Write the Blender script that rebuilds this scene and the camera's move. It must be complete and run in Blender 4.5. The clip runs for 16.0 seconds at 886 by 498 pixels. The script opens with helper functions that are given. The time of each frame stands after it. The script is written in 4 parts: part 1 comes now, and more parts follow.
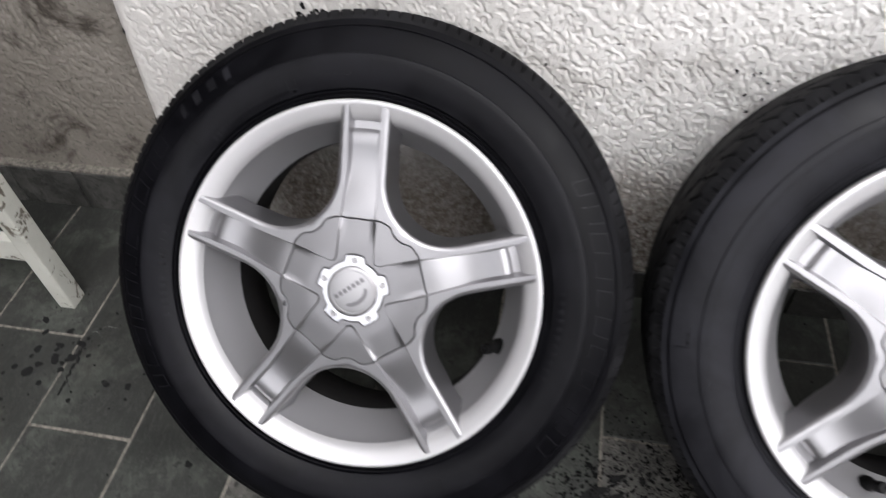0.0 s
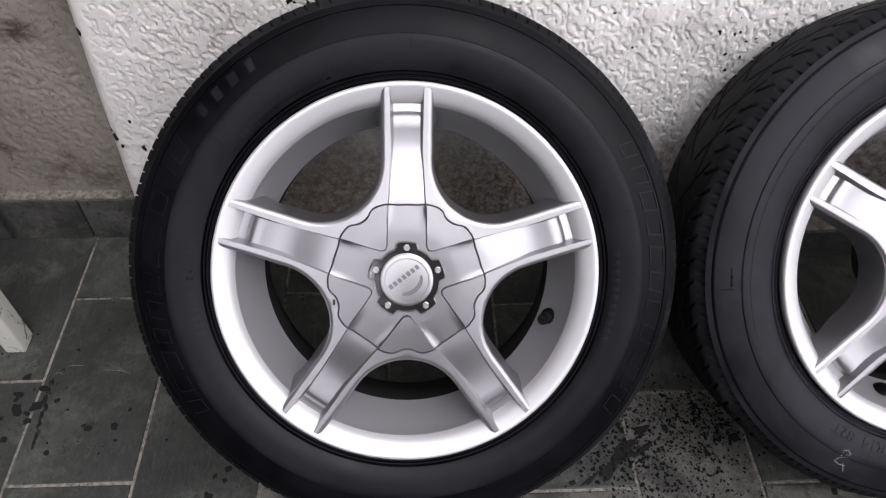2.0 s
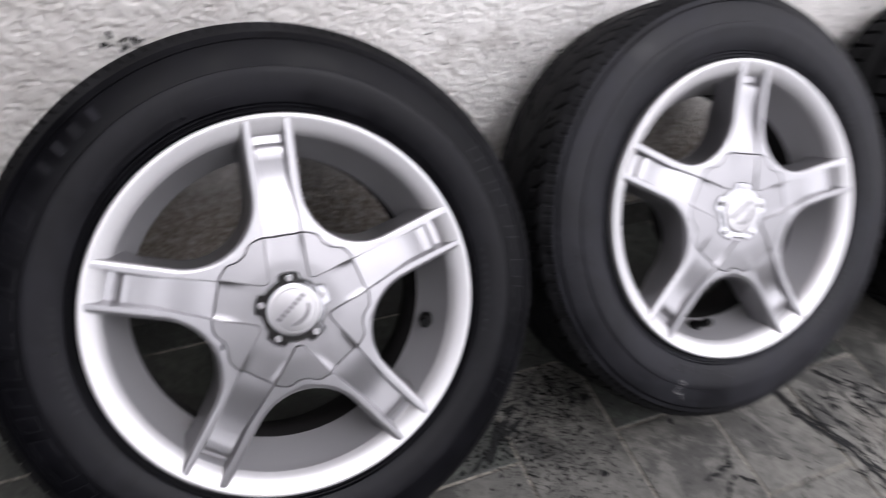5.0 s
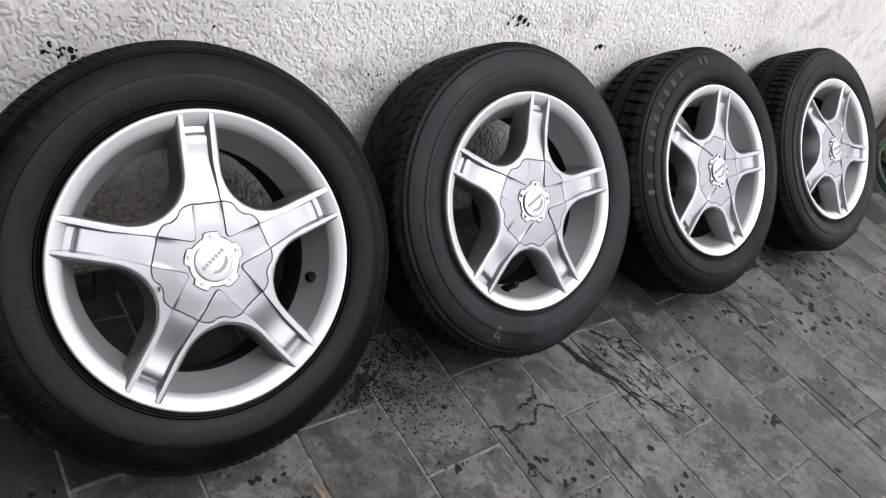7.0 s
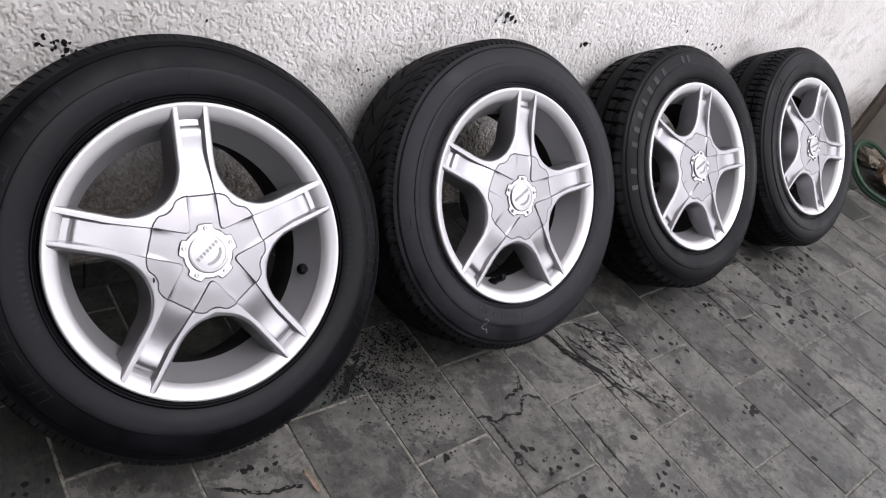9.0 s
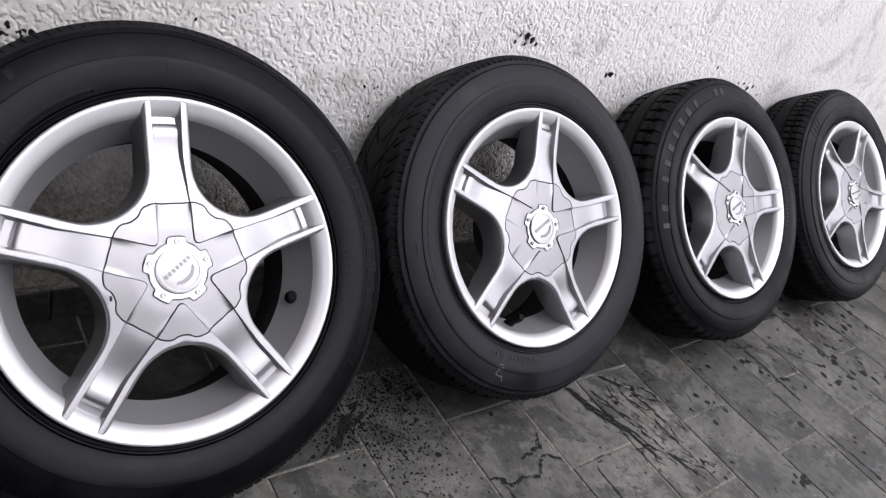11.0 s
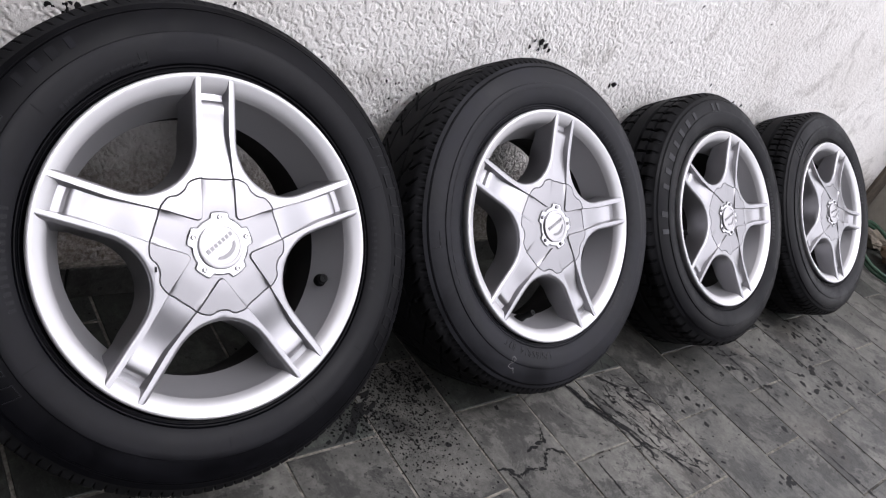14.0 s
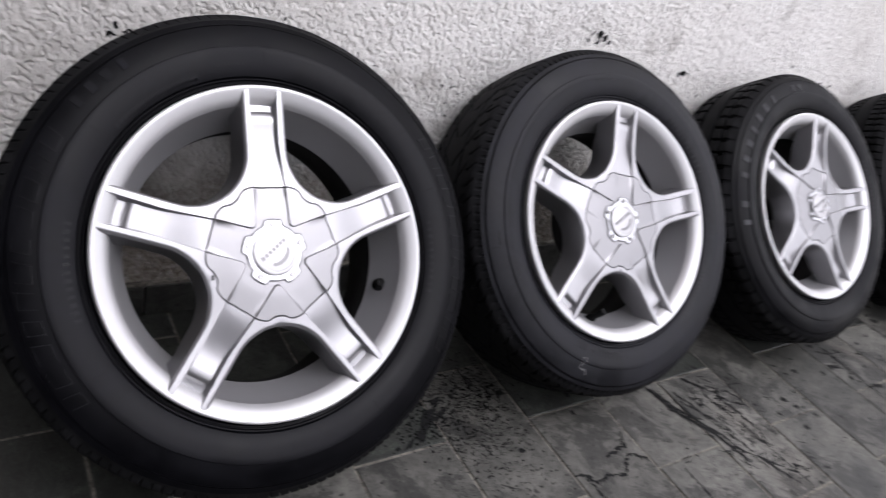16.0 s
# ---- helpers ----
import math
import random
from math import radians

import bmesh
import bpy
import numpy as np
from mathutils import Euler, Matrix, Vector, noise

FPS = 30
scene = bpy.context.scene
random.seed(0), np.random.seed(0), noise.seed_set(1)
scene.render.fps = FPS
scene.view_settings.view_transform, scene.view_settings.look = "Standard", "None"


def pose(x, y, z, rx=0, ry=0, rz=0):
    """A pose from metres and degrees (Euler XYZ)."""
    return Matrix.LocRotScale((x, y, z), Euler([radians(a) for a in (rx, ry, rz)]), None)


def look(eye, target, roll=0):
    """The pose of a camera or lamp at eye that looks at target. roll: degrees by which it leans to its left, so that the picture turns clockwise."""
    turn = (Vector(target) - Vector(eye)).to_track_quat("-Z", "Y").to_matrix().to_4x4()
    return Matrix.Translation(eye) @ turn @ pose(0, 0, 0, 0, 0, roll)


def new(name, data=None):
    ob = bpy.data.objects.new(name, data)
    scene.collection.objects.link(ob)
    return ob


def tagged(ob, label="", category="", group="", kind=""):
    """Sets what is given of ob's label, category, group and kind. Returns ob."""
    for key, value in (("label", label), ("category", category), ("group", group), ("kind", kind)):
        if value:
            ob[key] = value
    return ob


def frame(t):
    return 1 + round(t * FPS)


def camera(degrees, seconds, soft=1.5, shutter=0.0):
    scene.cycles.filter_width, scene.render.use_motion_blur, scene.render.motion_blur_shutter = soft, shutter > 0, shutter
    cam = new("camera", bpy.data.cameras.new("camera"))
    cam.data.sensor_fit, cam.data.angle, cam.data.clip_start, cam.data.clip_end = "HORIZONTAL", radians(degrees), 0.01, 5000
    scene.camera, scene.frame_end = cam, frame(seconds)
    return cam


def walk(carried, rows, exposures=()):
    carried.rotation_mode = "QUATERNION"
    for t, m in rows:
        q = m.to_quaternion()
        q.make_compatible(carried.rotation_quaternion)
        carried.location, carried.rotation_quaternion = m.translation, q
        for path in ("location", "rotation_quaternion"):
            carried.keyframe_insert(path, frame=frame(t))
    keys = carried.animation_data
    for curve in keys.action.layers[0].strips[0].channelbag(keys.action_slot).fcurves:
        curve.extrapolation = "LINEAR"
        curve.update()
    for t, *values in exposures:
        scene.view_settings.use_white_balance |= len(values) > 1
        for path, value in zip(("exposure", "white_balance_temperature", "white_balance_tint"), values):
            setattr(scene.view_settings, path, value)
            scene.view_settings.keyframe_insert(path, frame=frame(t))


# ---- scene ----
# x runs along the wall, y into the wall, z up; the face of the white wall is y = 0
cam = camera(64.14, 16.0, soft=1.2, shutter=0.7)
PATH = [
    (0.0, 0.2055, -0.7208, 0.8858, 41.75, 3.01, 10.60),
    (0.5, 0.1193, -0.7129, 0.8748, 42.80, 2.26, 8.43),
    (1.0, 0.0563, -0.7113, 0.8671, 41.28, 0.29, 2.83),
    (1.5, 0.0251, -0.7184, 0.8664, 41.28, -1.21, -1.88),
    (2.0, 0.0087, -0.7431, 0.8723, 41.25, -0.99, -2.32),
    (2.5, 0.0102, -0.7501, 0.8724, 41.71, -0.90, -2.89),
    (3.0, 0.0094, -0.7506, 0.8727, 41.58, -1.03, -3.70),
    (3.5, 0.0054, -0.7495, 0.8749, 41.86, -1.41, -4.56),
    (4.0, -0.0081, -0.7504, 0.8745, 41.47, -2.27, -5.62),
    (4.5, -0.0250, -0.7346, 0.8685, 41.81, -2.99, -8.02),
    (5.0, -0.1042, -0.7488, 0.8773, 44.90, -7.65, -22.35),
    (5.2, -0.1242, -0.7627, 0.8957, 46.24, -9.26, -26.54),
    (7.3, -0.3254, -0.9497, 0.9571, 51.77, -17.06, -35.00),
    (7.5, -0.3277, -0.9501, 0.9584, 51.55, -17.18, -34.85),
    (8.0, -0.3296, -0.9523, 0.9615, 51.52, -17.52, -34.53),
    (8.5, -0.3313, -0.9542, 0.9627, 51.47, -18.37, -35.13),
    (9.0, -0.3347, -0.9491, 0.9599, 51.77, -17.96, -36.06),
    (9.2, -0.3312, -0.9575, 0.9588, 51.82, -17.76, -35.92),
    (11.3, -0.2490, -0.9104, 0.8004, 58.55, -17.93, -34.75),
    (11.5, -0.2727, -0.9201, 0.7786, 59.92, -18.15, -35.72),
    (12.0, -0.3156, -0.9055, 0.7811, 59.42, -17.92, -35.87),
    (12.5, -0.3164, -0.8827, 0.7983, 57.81, -20.40, -35.94),
    (13.0, -0.3320, -0.8946, 0.8099, 58.94, -20.96, -36.27),
    (13.5, -0.3421, -0.9039, 0.8033, 58.64, -21.73, -35.91),
    (14.0, -0.3376, -0.8998, 0.7976, 58.38, -21.47, -36.01),
    (14.5, -0.3293, -0.8968, 0.7944, 58.03, -20.71, -35.98),
    (15.0, -0.3246, -0.8993, 0.7983, 58.75, -20.10, -35.96),
    (15.5, -0.3163, -0.9171, 0.8013, 58.43, -18.77, -35.16),
    (16.0, -0.2938, -0.9284, 0.7855, 58.22, -15.10, -31.02),
]
walk(cam, [(t, pose(*row)) for t, *row in PATH], exposures=[(0.0, 1.34, 6330, 13), (0.5, 1.16, 6300, 16), (1.0, 1.13, 6250, 17), (2.0, 1.29, 6250, 17), (4.8, 1.27, 6200, 17), (7.5, 1.12, 6250, 17), (9.0, 1.12, 6250, 17), (11.5, 1.05, 6150, 17), (14.5, 1.04, 6150, 17), (16.0, 0.99, 6150, 17)])

# ---- light: bright overcast sky over an open yard ----
world = bpy.data.worlds.new("sky")
scene.world = world
world.use_nodes = True
wn, wl = world.node_tree.nodes, world.node_tree.links
sky = wn.new("ShaderNodeTexSky")
sky.sky_type = "NISHITA"
sky.sun_disc = False
sky.sun_elevation, sky.sun_rotation = radians(58), radians(150)
sky.air_density, sky.dust_density = 1.0, 4.0
haze = wn.new("ShaderNodeHueSaturation")
haze.inputs["Saturation"].default_value = 0.12
wl.new(sky.outputs[0], haze.inputs["Color"])
wl.new(haze.outputs[0], wn["Background"].inputs["Color"])
wn["Background"].inputs["Strength"].default_value = 0.115

sun = new("sun", bpy.data.lights.new("sun", "SUN"))
sun.data.energy, sun.data.angle, sun.data.color = 1.05, radians(122), (1.0, 0.97, 0.95)
sun.matrix_world = look((2.7, -1.9, 5.0), (0.6, 0.0, 0.3))


# ---- materials ----
def material(name, rough=0.6, metal=0.0, spec=0.5):
    m = bpy.data.materials.new(name)
    m.use_nodes = True
    b = m.node_tree.nodes["Principled BSDF"]
    b.inputs["Roughness"].default_value = rough
    b.inputs["Metallic"].default_value = metal
    b.inputs["Specular IOR Level"].default_value = spec
    return m, m.node_tree.nodes, m.node_tree.links, b


def coords(n, l, scale=(1, 1, 1), of="Object", seed=True):
    c = n.new("ShaderNodeTexCoord")
    mp = n.new("ShaderNodeMapping")
    mp.inputs["Scale"].default_value = scale
    l.new(c.outputs[of], mp.inputs["Vector"])
    if seed:
        info = n.new("ShaderNodeObjectInfo")
        mul = n.new("ShaderNodeMath")
        mul.operation = "MULTIPLY"
        mul.inputs[1].default_value = 37.0
        l.new(info.outputs["Random"], mul.inputs[0])
        l.new(mul.outputs[0], mp.inputs["Location"])
    return mp.outputs[0]


def tex(n, l, vec, scale, detail=4, rough=0.6, warp=0.0):
    t = n.new("ShaderNodeTexNoise")
    t.inputs["Scale"].default_value = scale
    t.inputs["Detail"].default_value = detail
    t.inputs["Roughness"].default_value = rough
    t.inputs["Distortion"].default_value = warp
    l.new(vec, t.inputs["Vector"])
    return t.outputs["Fac"]


def ramp(n, l, fac, *stops):
    r = n.new("ShaderNodeValToRGB")
    e = r.color_ramp.elements
    while len(e) < len(stops):
        e.new(0.5)
    for el, (p, c) in zip(e, stops):
        el.position = p
        el.color = (*(c if isinstance(c, tuple) else (c, c, c)), 1)
    l.new(fac, r.inputs[0])
    return r.outputs[0]


def mix(n, l, fac, a, b, mode="MIX"):
    m = n.new("ShaderNodeMix")
    m.data_type, m.blend_type = "RGBA", mode
    for sock, v in ((m.inputs[0], fac), (m.inputs[6], a), (m.inputs[7], b)):
        if isinstance(v, (int, float)):
            sock.default_value = v
        elif isinstance(v, tuple):
            sock.default_value = (*v, 1)
        else:
            l.new(v, sock)
    return m.outputs[2]


def bump(n, l, b, height, strength, distance):
    bp = n.new("ShaderNodeBump")
    bp.inputs["Strength"].default_value, bp.inputs["Distance"].default_value = strength, distance
    l.new(height, bp.inputs["Height"])
    l.new(bp.outputs[0], b.inputs["Normal"])


def make_alloy(name, base, rough, metal=0.95):
    m, n, l, b = material(name, rough, metal)
    v = coords(n, l)
    dust = tex(n, l, v, 10, 4, 0.6)
    c = mix(n, l, ramp(n, l, dust, (0.4, 0.0), (0.8, 0.10)), base, tuple(x * 0.7 for x in base))
    grime = ramp(n, l, tex(n, l, v, 60, 6, 0.75), (0.66, 0.0), (0.78, 0.35))
    l.new(mix(n, l, grime, c, tuple(x * 0.45 for x in base)), b.inputs["Base Color"])
    l.new(ramp(n, l, dust, (0.3, rough - 0.03), (0.8, rough + 0.06)), b.inputs["Roughness"])
    bump(n, l, b, tex(n, l, v, 1400, 2), 0.05, 0.0003)
    return m


def make_rubber(name, base, rough, spec=0.045):
    m, n, l, b = material(name, rough, 0.0, spec)
    v = coords(n, l)
    greying = tex(n, l, v, 9, 6, 0.7, 0.6)
    c = mix(n, l, ramp(n, l, greying, (0.44, 0.0), (0.66, 1.0)), base, tuple(x * 2.2 + 0.0008 for x in base))
    scuff = ramp(n, l, tex(n, l, v, 70, 5, 0.75), (0.66, 0.0), (0.76, 1.0))
    c = mix(n, l, mix(n, l, 0.14, (0, 0, 0), scuff), c, (0.07, 0.07, 0.068))
    l.new(c, b.inputs["Base Color"])
    l.new(ramp(n, l, greying, (0.36, rough - 0.10), (0.66, rough + 0.18)), b.inputs["Roughness"])
    bump(n, l, b, tex(n, l, v, 320, 3), 0.12, 0.0006)
    return m


def make_plaster(name, light, dark, grime, pit=0.45, dirt=0.35, edge=0.60, splash_shade=False):
    m, n, l, b = material(name, 0.9, 0.0, 0.12)
    v = coords(n, l, seed=False)
    big = tex(n, l, v, 2.2, 5, 0.6, 0.4)
    c = mix(n, l, ramp(n, l, big, (0.35, 0.0), (0.7, 1.0)), light, dark)
    pits = ramp(n, l, tex(n, l, v, 130, 5, 0.75, 0.6), (edge, 0.0), (edge + 0.06, 1.0))
    c = mix(n, l, mix(n, l, pit, (0, 0, 0), pits), c, grime)
    stain = ramp(n, l, tex(n, l, v, 7.0, 6, 0.7, 0.8), (0.54, 0.0), (0.66, 1.0))
    c = mix(n, l, mix(n, l, dirt, (0, 0, 0), stain), c, grime)
    if splash_shade:
        # Brown tone low behind the wheels: splash dirt plus their shade, in colour.
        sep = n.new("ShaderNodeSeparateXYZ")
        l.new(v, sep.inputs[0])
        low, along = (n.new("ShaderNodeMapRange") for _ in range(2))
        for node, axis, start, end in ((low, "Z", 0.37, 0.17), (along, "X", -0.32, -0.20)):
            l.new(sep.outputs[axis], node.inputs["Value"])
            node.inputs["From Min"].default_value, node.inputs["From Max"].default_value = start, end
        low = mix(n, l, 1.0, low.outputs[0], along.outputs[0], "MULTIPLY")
        # Greyer, patchy tone growing towards the left end of the wall.
        leftward = n.new("ShaderNodeMapRange")
        l.new(sep.outputs["X"], leftward.inputs["Value"])
        leftward.inputs["From Min"].default_value, leftward.inputs["From Max"].default_value = 0.55, -0.10
        patchy = mix(n, l, 0.5, leftward.outputs[0], tex(n, l, v, 11, 7, 0.75, 0.5))
        greying = mix(n, l, 0.42, (0, 0, 0), ramp(n, l, patchy, (0.40, 0.0), (0.72, 1.0)))
        c = mix(n, l, greying, c, (0.33, 0.31, 0.285))
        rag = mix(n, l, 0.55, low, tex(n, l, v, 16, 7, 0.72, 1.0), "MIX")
        mud_shade = mix(n, l, 1.0, ramp(n, l, rag, (0.44, 0.0), (0.60, 1.0)), low, "MULTIPLY")
        c = mix(n, l, mix(n, l, 1.0, mud_shade, ramp(n, l, tex(n, l, v, 90, 6, 0.8), (0.36, 0.45), (0.58, 0.95)), "MULTIPLY"), c, (0.16, 0.13, 0.104))
    l.new(c, b.inputs["Base Color"])
    bump(n, l, b, mix(n, l, 0.5, tex(n, l, v, 170, 6, 0.75, 0.8), tex(n, l, v, 420, 3, 0.7)), 0.6, 0.003)
    return m


def make_slate(name, gain=1.0, blots=0.0, tint=(1.0, 1.0, 1.0)):
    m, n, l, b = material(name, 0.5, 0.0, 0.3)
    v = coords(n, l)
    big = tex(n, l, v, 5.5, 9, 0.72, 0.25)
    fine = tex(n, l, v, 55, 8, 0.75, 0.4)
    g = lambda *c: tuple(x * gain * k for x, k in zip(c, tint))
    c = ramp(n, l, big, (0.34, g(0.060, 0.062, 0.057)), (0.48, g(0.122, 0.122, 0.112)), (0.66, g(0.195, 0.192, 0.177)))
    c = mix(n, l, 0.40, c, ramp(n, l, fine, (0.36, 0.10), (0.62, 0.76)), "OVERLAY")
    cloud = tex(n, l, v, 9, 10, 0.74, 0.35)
    black = ramp(n, l, cloud, (0.548 - blots, 0.0), (0.565 - blots * 0.7, 0.8), (0.63, 1.0))
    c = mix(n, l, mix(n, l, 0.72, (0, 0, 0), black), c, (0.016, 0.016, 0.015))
    rust = ramp(n, l, tex(n, l, v, 4.0, 4, 0.6, 0.7), (0.60, 0.0), (0.75, 1.0))
    c = mix(n, l, mix(n, l, 0.16 if gain > 0.6 else 0.05, (0, 0, 0), rust), c, (0.13, 0.10, 0.072))
    specks = ramp(n, l, tex(n, l, v, 120, 5, 0.8), (0.62, 0.0), (0.645, 1.0))
    c = mix(n, l, mix(n, l, 0.8, (0, 0, 0), specks), c, (0.014, 0.014, 0.013))
    crawl = ramp(n, l, tex(n, l, v, 20, 9, 0.68, 0.9), (0.484, 0.0), (0.500, 1.0), (0.516, 0.0))
    patch = ramp(n, l, tex(n, l, v, 6.0, 5, 0.6, 0.6), (0.49, 0.0), (0.58, 1.0))
    c = mix(n, l, mix(n, l, 1.0, crawl, patch, "MULTIPLY"), c, (0.017, 0.017, 0.016))
    dots = ramp(n, l, tex(n, l, v, 65, 3, 0.5), (0.66, 0.0), (0.69, 1.0))
    c = mix(n, l, mix(n, l, 0.85, (0, 0, 0), dots), c, (0.014, 0.014, 0.013))
    veins = ramp(n, l, tex(n, l, coords(n, l, (30, 7, 9)), 2.2, 6, 0.7, 1.5), (0.485, 0.0), (0.50, 1.0), (0.515, 0.0))
    c = mix(n, l, mix(n, l, 0.09, (0, 0, 0), veins), c, (0.34, 0.335, 0.31))
    info = n.new("ShaderNodeObjectInfo")
    c = mix(n, l, 1.0, c, ramp(n, l, info.outputs["Random"], (0.0, 0.82), (1.0, 1.10)), "MULTIPLY")
    l.new(c, b.inputs["Base Color"])
    l.new(ramp(n, l, big, (0.3, 0.42), (0.7, 0.66)), b.inputs["Roughness"])
    bump(n, l, b, mix(n, l, 0.5, big, fine), 0.5, 0.004)
    return m


def make_plain(name, base, rough, metal=0.0, spread=0.25, scale=30, relief=0.15):
    m, n, l, b = material(name, rough, metal, 0.5 if metal or max(base) > 0.05 else 0.1)
    v = coords(n, l)
    t = tex(n, l, v, scale, 6, 0.65, 0.3)
    l.new(mix(n, l, ramp(n, l, t, (0.3, 0.0), (0.72, 1.0)), base, tuple(x * (1 - spread) for x in base)), b.inputs["Base Color"])
    bump(n, l, b, tex(n, l, v, scale * 8, 4), relief, 0.001)
    return m


def make_joint(name):
    """Cement joint, pale where it is clean and nearly black where oil has run in."""
    m, n, l, b = material(name, 0.9, 0.0, 0.2)
    v = coords(n, l, seed=False)
    run = ramp(n, l, tex(n, l, v, 7.0, 6, 0.7, 0.4), (0.36, 0.0), (0.47, 1.0))
    fleck = ramp(n, l, tex(n, l, v, 120, 5, 0.75), (0.38, 0.35), (0.60, 1.0))
    c = mix(n, l, run, (0.030, 0.028, 0.024), (0.215, 0.20, 0.172))
    l.new(mix(n, l, 1.0, c, fleck, "MULTIPLY"), b.inputs["Base Color"])
    bump(n, l, b, tex(n, l, v, 260, 5, 0.75), 0.7, 0.001)
    return m


def make_chipped(name):
    m, n, l, b = material(name, 0.5, 0.0)
    v = coords(n, l)
    chips = ramp(n, l, tex(n, l, v, 38, 7, 0.7, 0.8), (0.575, 0.0), (0.60, 1.0))
    dirt = ramp(n, l, tex(n, l, v, 11, 5, 0.6), (0.45, 0.0), (0.8, 0.5))
    c = mix(n, l, dirt, (0.48, 0.48, 0.43), (0.25, 0.25, 0.20))
    l.new(mix(n, l, chips, c, (0.10, 0.085, 0.065)), b.inputs["Base Color"])
    bump(n, l, b, chips, -0.6, 0.001)
    return m


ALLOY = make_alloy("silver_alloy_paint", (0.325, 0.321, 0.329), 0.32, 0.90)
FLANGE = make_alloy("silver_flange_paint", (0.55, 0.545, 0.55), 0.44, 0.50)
ALLOY_CAP = make_alloy("silver_cap_paint", (0.258, 0.254, 0.260), 0.31)
BARREL = make_alloy("barrel_paint", (0.45, 0.446, 0.455), 0.42, 0.75)
# Near-black base stands for the shade inside the barrel and behind the hub.
BACK = make_plain("shaded_back_metal", (0.022, 0.021, 0.021), 0.75, 0.0)
CHROME = make_plain("dark_chrome", (0.52, 0.52, 0.535), 0.07, 1.0, 0.08, 60, 0.02)
BADGE = make_alloy("badge_silver", (0.40, 0.393, 0.396), 0.28)
BADGE_INK = make_plain("badge_relief_grey", (0.21, 0.207, 0.21), 0.32, 0.9)
SEAM = make_plain("seam_shadow_gap", (0.03, 0.03, 0.032), 0.7)
RUBBER = make_rubber("dressed_sidewall_rubber", (0.0012, 0.0012, 0.0018), 0.38, 0.085)
RUBBER_BAND = make_rubber("lighter_band_rubber", (0.0034, 0.0034, 0.0043), 0.42, 0.12)
RUBBER_GREY = make_rubber("dusty_blue_grey_rubber", (0.0068, 0.0069, 0.0084), 0.44, 0.14)
TREAD = make_rubber("tread_rubber", (0.0065, 0.0065, 0.0070), 0.55)
MARK = make_rubber("raised_rubber_marking", (0.0034, 0.0034, 0.0043), 0.34, 0.15)
MARK_GREY = make_rubber("rubbed_grey_marking", (0.026, 0.026, 0.028), 0.55, 0.12)
MARK_DIM = make_rubber("dull_marking", (0.0040, 0.0040, 0.0050), 0.55, 0.10)
VALVE = make_plain("valve_rubber", (0.004, 0.004, 0.004), 0.45)
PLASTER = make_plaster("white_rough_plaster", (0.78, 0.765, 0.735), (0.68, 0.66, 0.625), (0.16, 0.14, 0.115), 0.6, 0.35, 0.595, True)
CEMENT = make_plaster("bare_cement_render", (0.235, 0.216, 0.188), (0.125, 0.112, 0.094), (0.035, 0.028, 0.022), 0.5, 0.85, 0.565)
SLATE = make_slate("grey_green_slate", 0.66, 0.035, (1.02, 1.0, 0.97))
DARK_SLATE = make_slate("dark_green_slate", 0.33, 0.09, (0.92, 1.01, 0.94))
GROUT = make_joint("pale_cement_joint")
SKIRT = make_slate("skirting_slate", 0.42, 0.04)
SOOT = make_plain("black_paint_splash", (0.012, 0.012, 0.012), 0.5)
CRUMB = make_plain("black_grit", (0.004, 0.004, 0.004), 0.75)
STAND = make_chipped("chipped_white_paint")
HOSE = make_plain("green_hose_plastic", (0.022, 0.065, 0.036), 0.45)
BROWN = make_plain("weathered_brown_board", (0.22, 0.145, 0.085), 0.85, 0.0, 0.6, 12, 0.5)
STONE = make_plain("beige_stone", (0.50, 0.46, 0.385), 0.85, 0.0, 0.4, 9, 0.5)
SAND = make_plain("dusty_sandstone", (0.29, 0.25, 0.195), 0.9, 0.0, 0.6, 14, 0.6)
GRIME = make_plain("mossy_dark_grime", (0.13, 0.105, 0.08), 0.9, 0.0, 0.6, 25, 0.6)
CHALK = make_plain("white_chalk", (0.16, 0.16, 0.158), 0.9, 0.0, 0.3, 120, 0.3)
# Render of the added unseen walls, kept dark for what they reflect.
UNSEEN_WALL = make_plaster("unseen_wall_render", (0.11, 0.105, 0.10), (0.08, 0.077, 0.072), (0.045, 0.042, 0.04))
LEAF = make_plain("dry_leaf", (0.24, 0.175, 0.125), 0.8, 0.0, 0.6, 60, 0.5)


# ---- builders ----
def mesh_of(name, verts, faces, angle=None, merge=False):
    me = bpy.data.meshes.new(name)
    me.from_pydata([tuple(v) for v in verts], [], [tuple(f) for f in faces])
    if merge:
        bm = bmesh.new()
        bm.from_mesh(me)
        bmesh.ops.remove_doubles(bm, verts=bm.verts, dist=1e-5)
        bmesh.ops.dissolve_degenerate(bm, edges=bm.edges, dist=1e-6)
        bm.to_mesh(me)
        bm.free()
    me.update()
    me.polygons.foreach_set("use_smooth", [True] * len(me.polygons))
    if angle:
        me.set_sharp_from_angle(angle=radians(angle))
    return me


def part(name, me, mat, parent=None, label="", m=None):
    if isinstance(me, bmesh.types.BMesh):
        bm, me = me, bpy.data.meshes.new(name)
        bm.to_mesh(me)
        bm.free()
    if not me.materials:
        me.materials.append(mat)
    ob = new(name, me)
    ob.parent = parent
    if m is not None:
        ob.matrix_basis = m
    return tagged(ob, label)


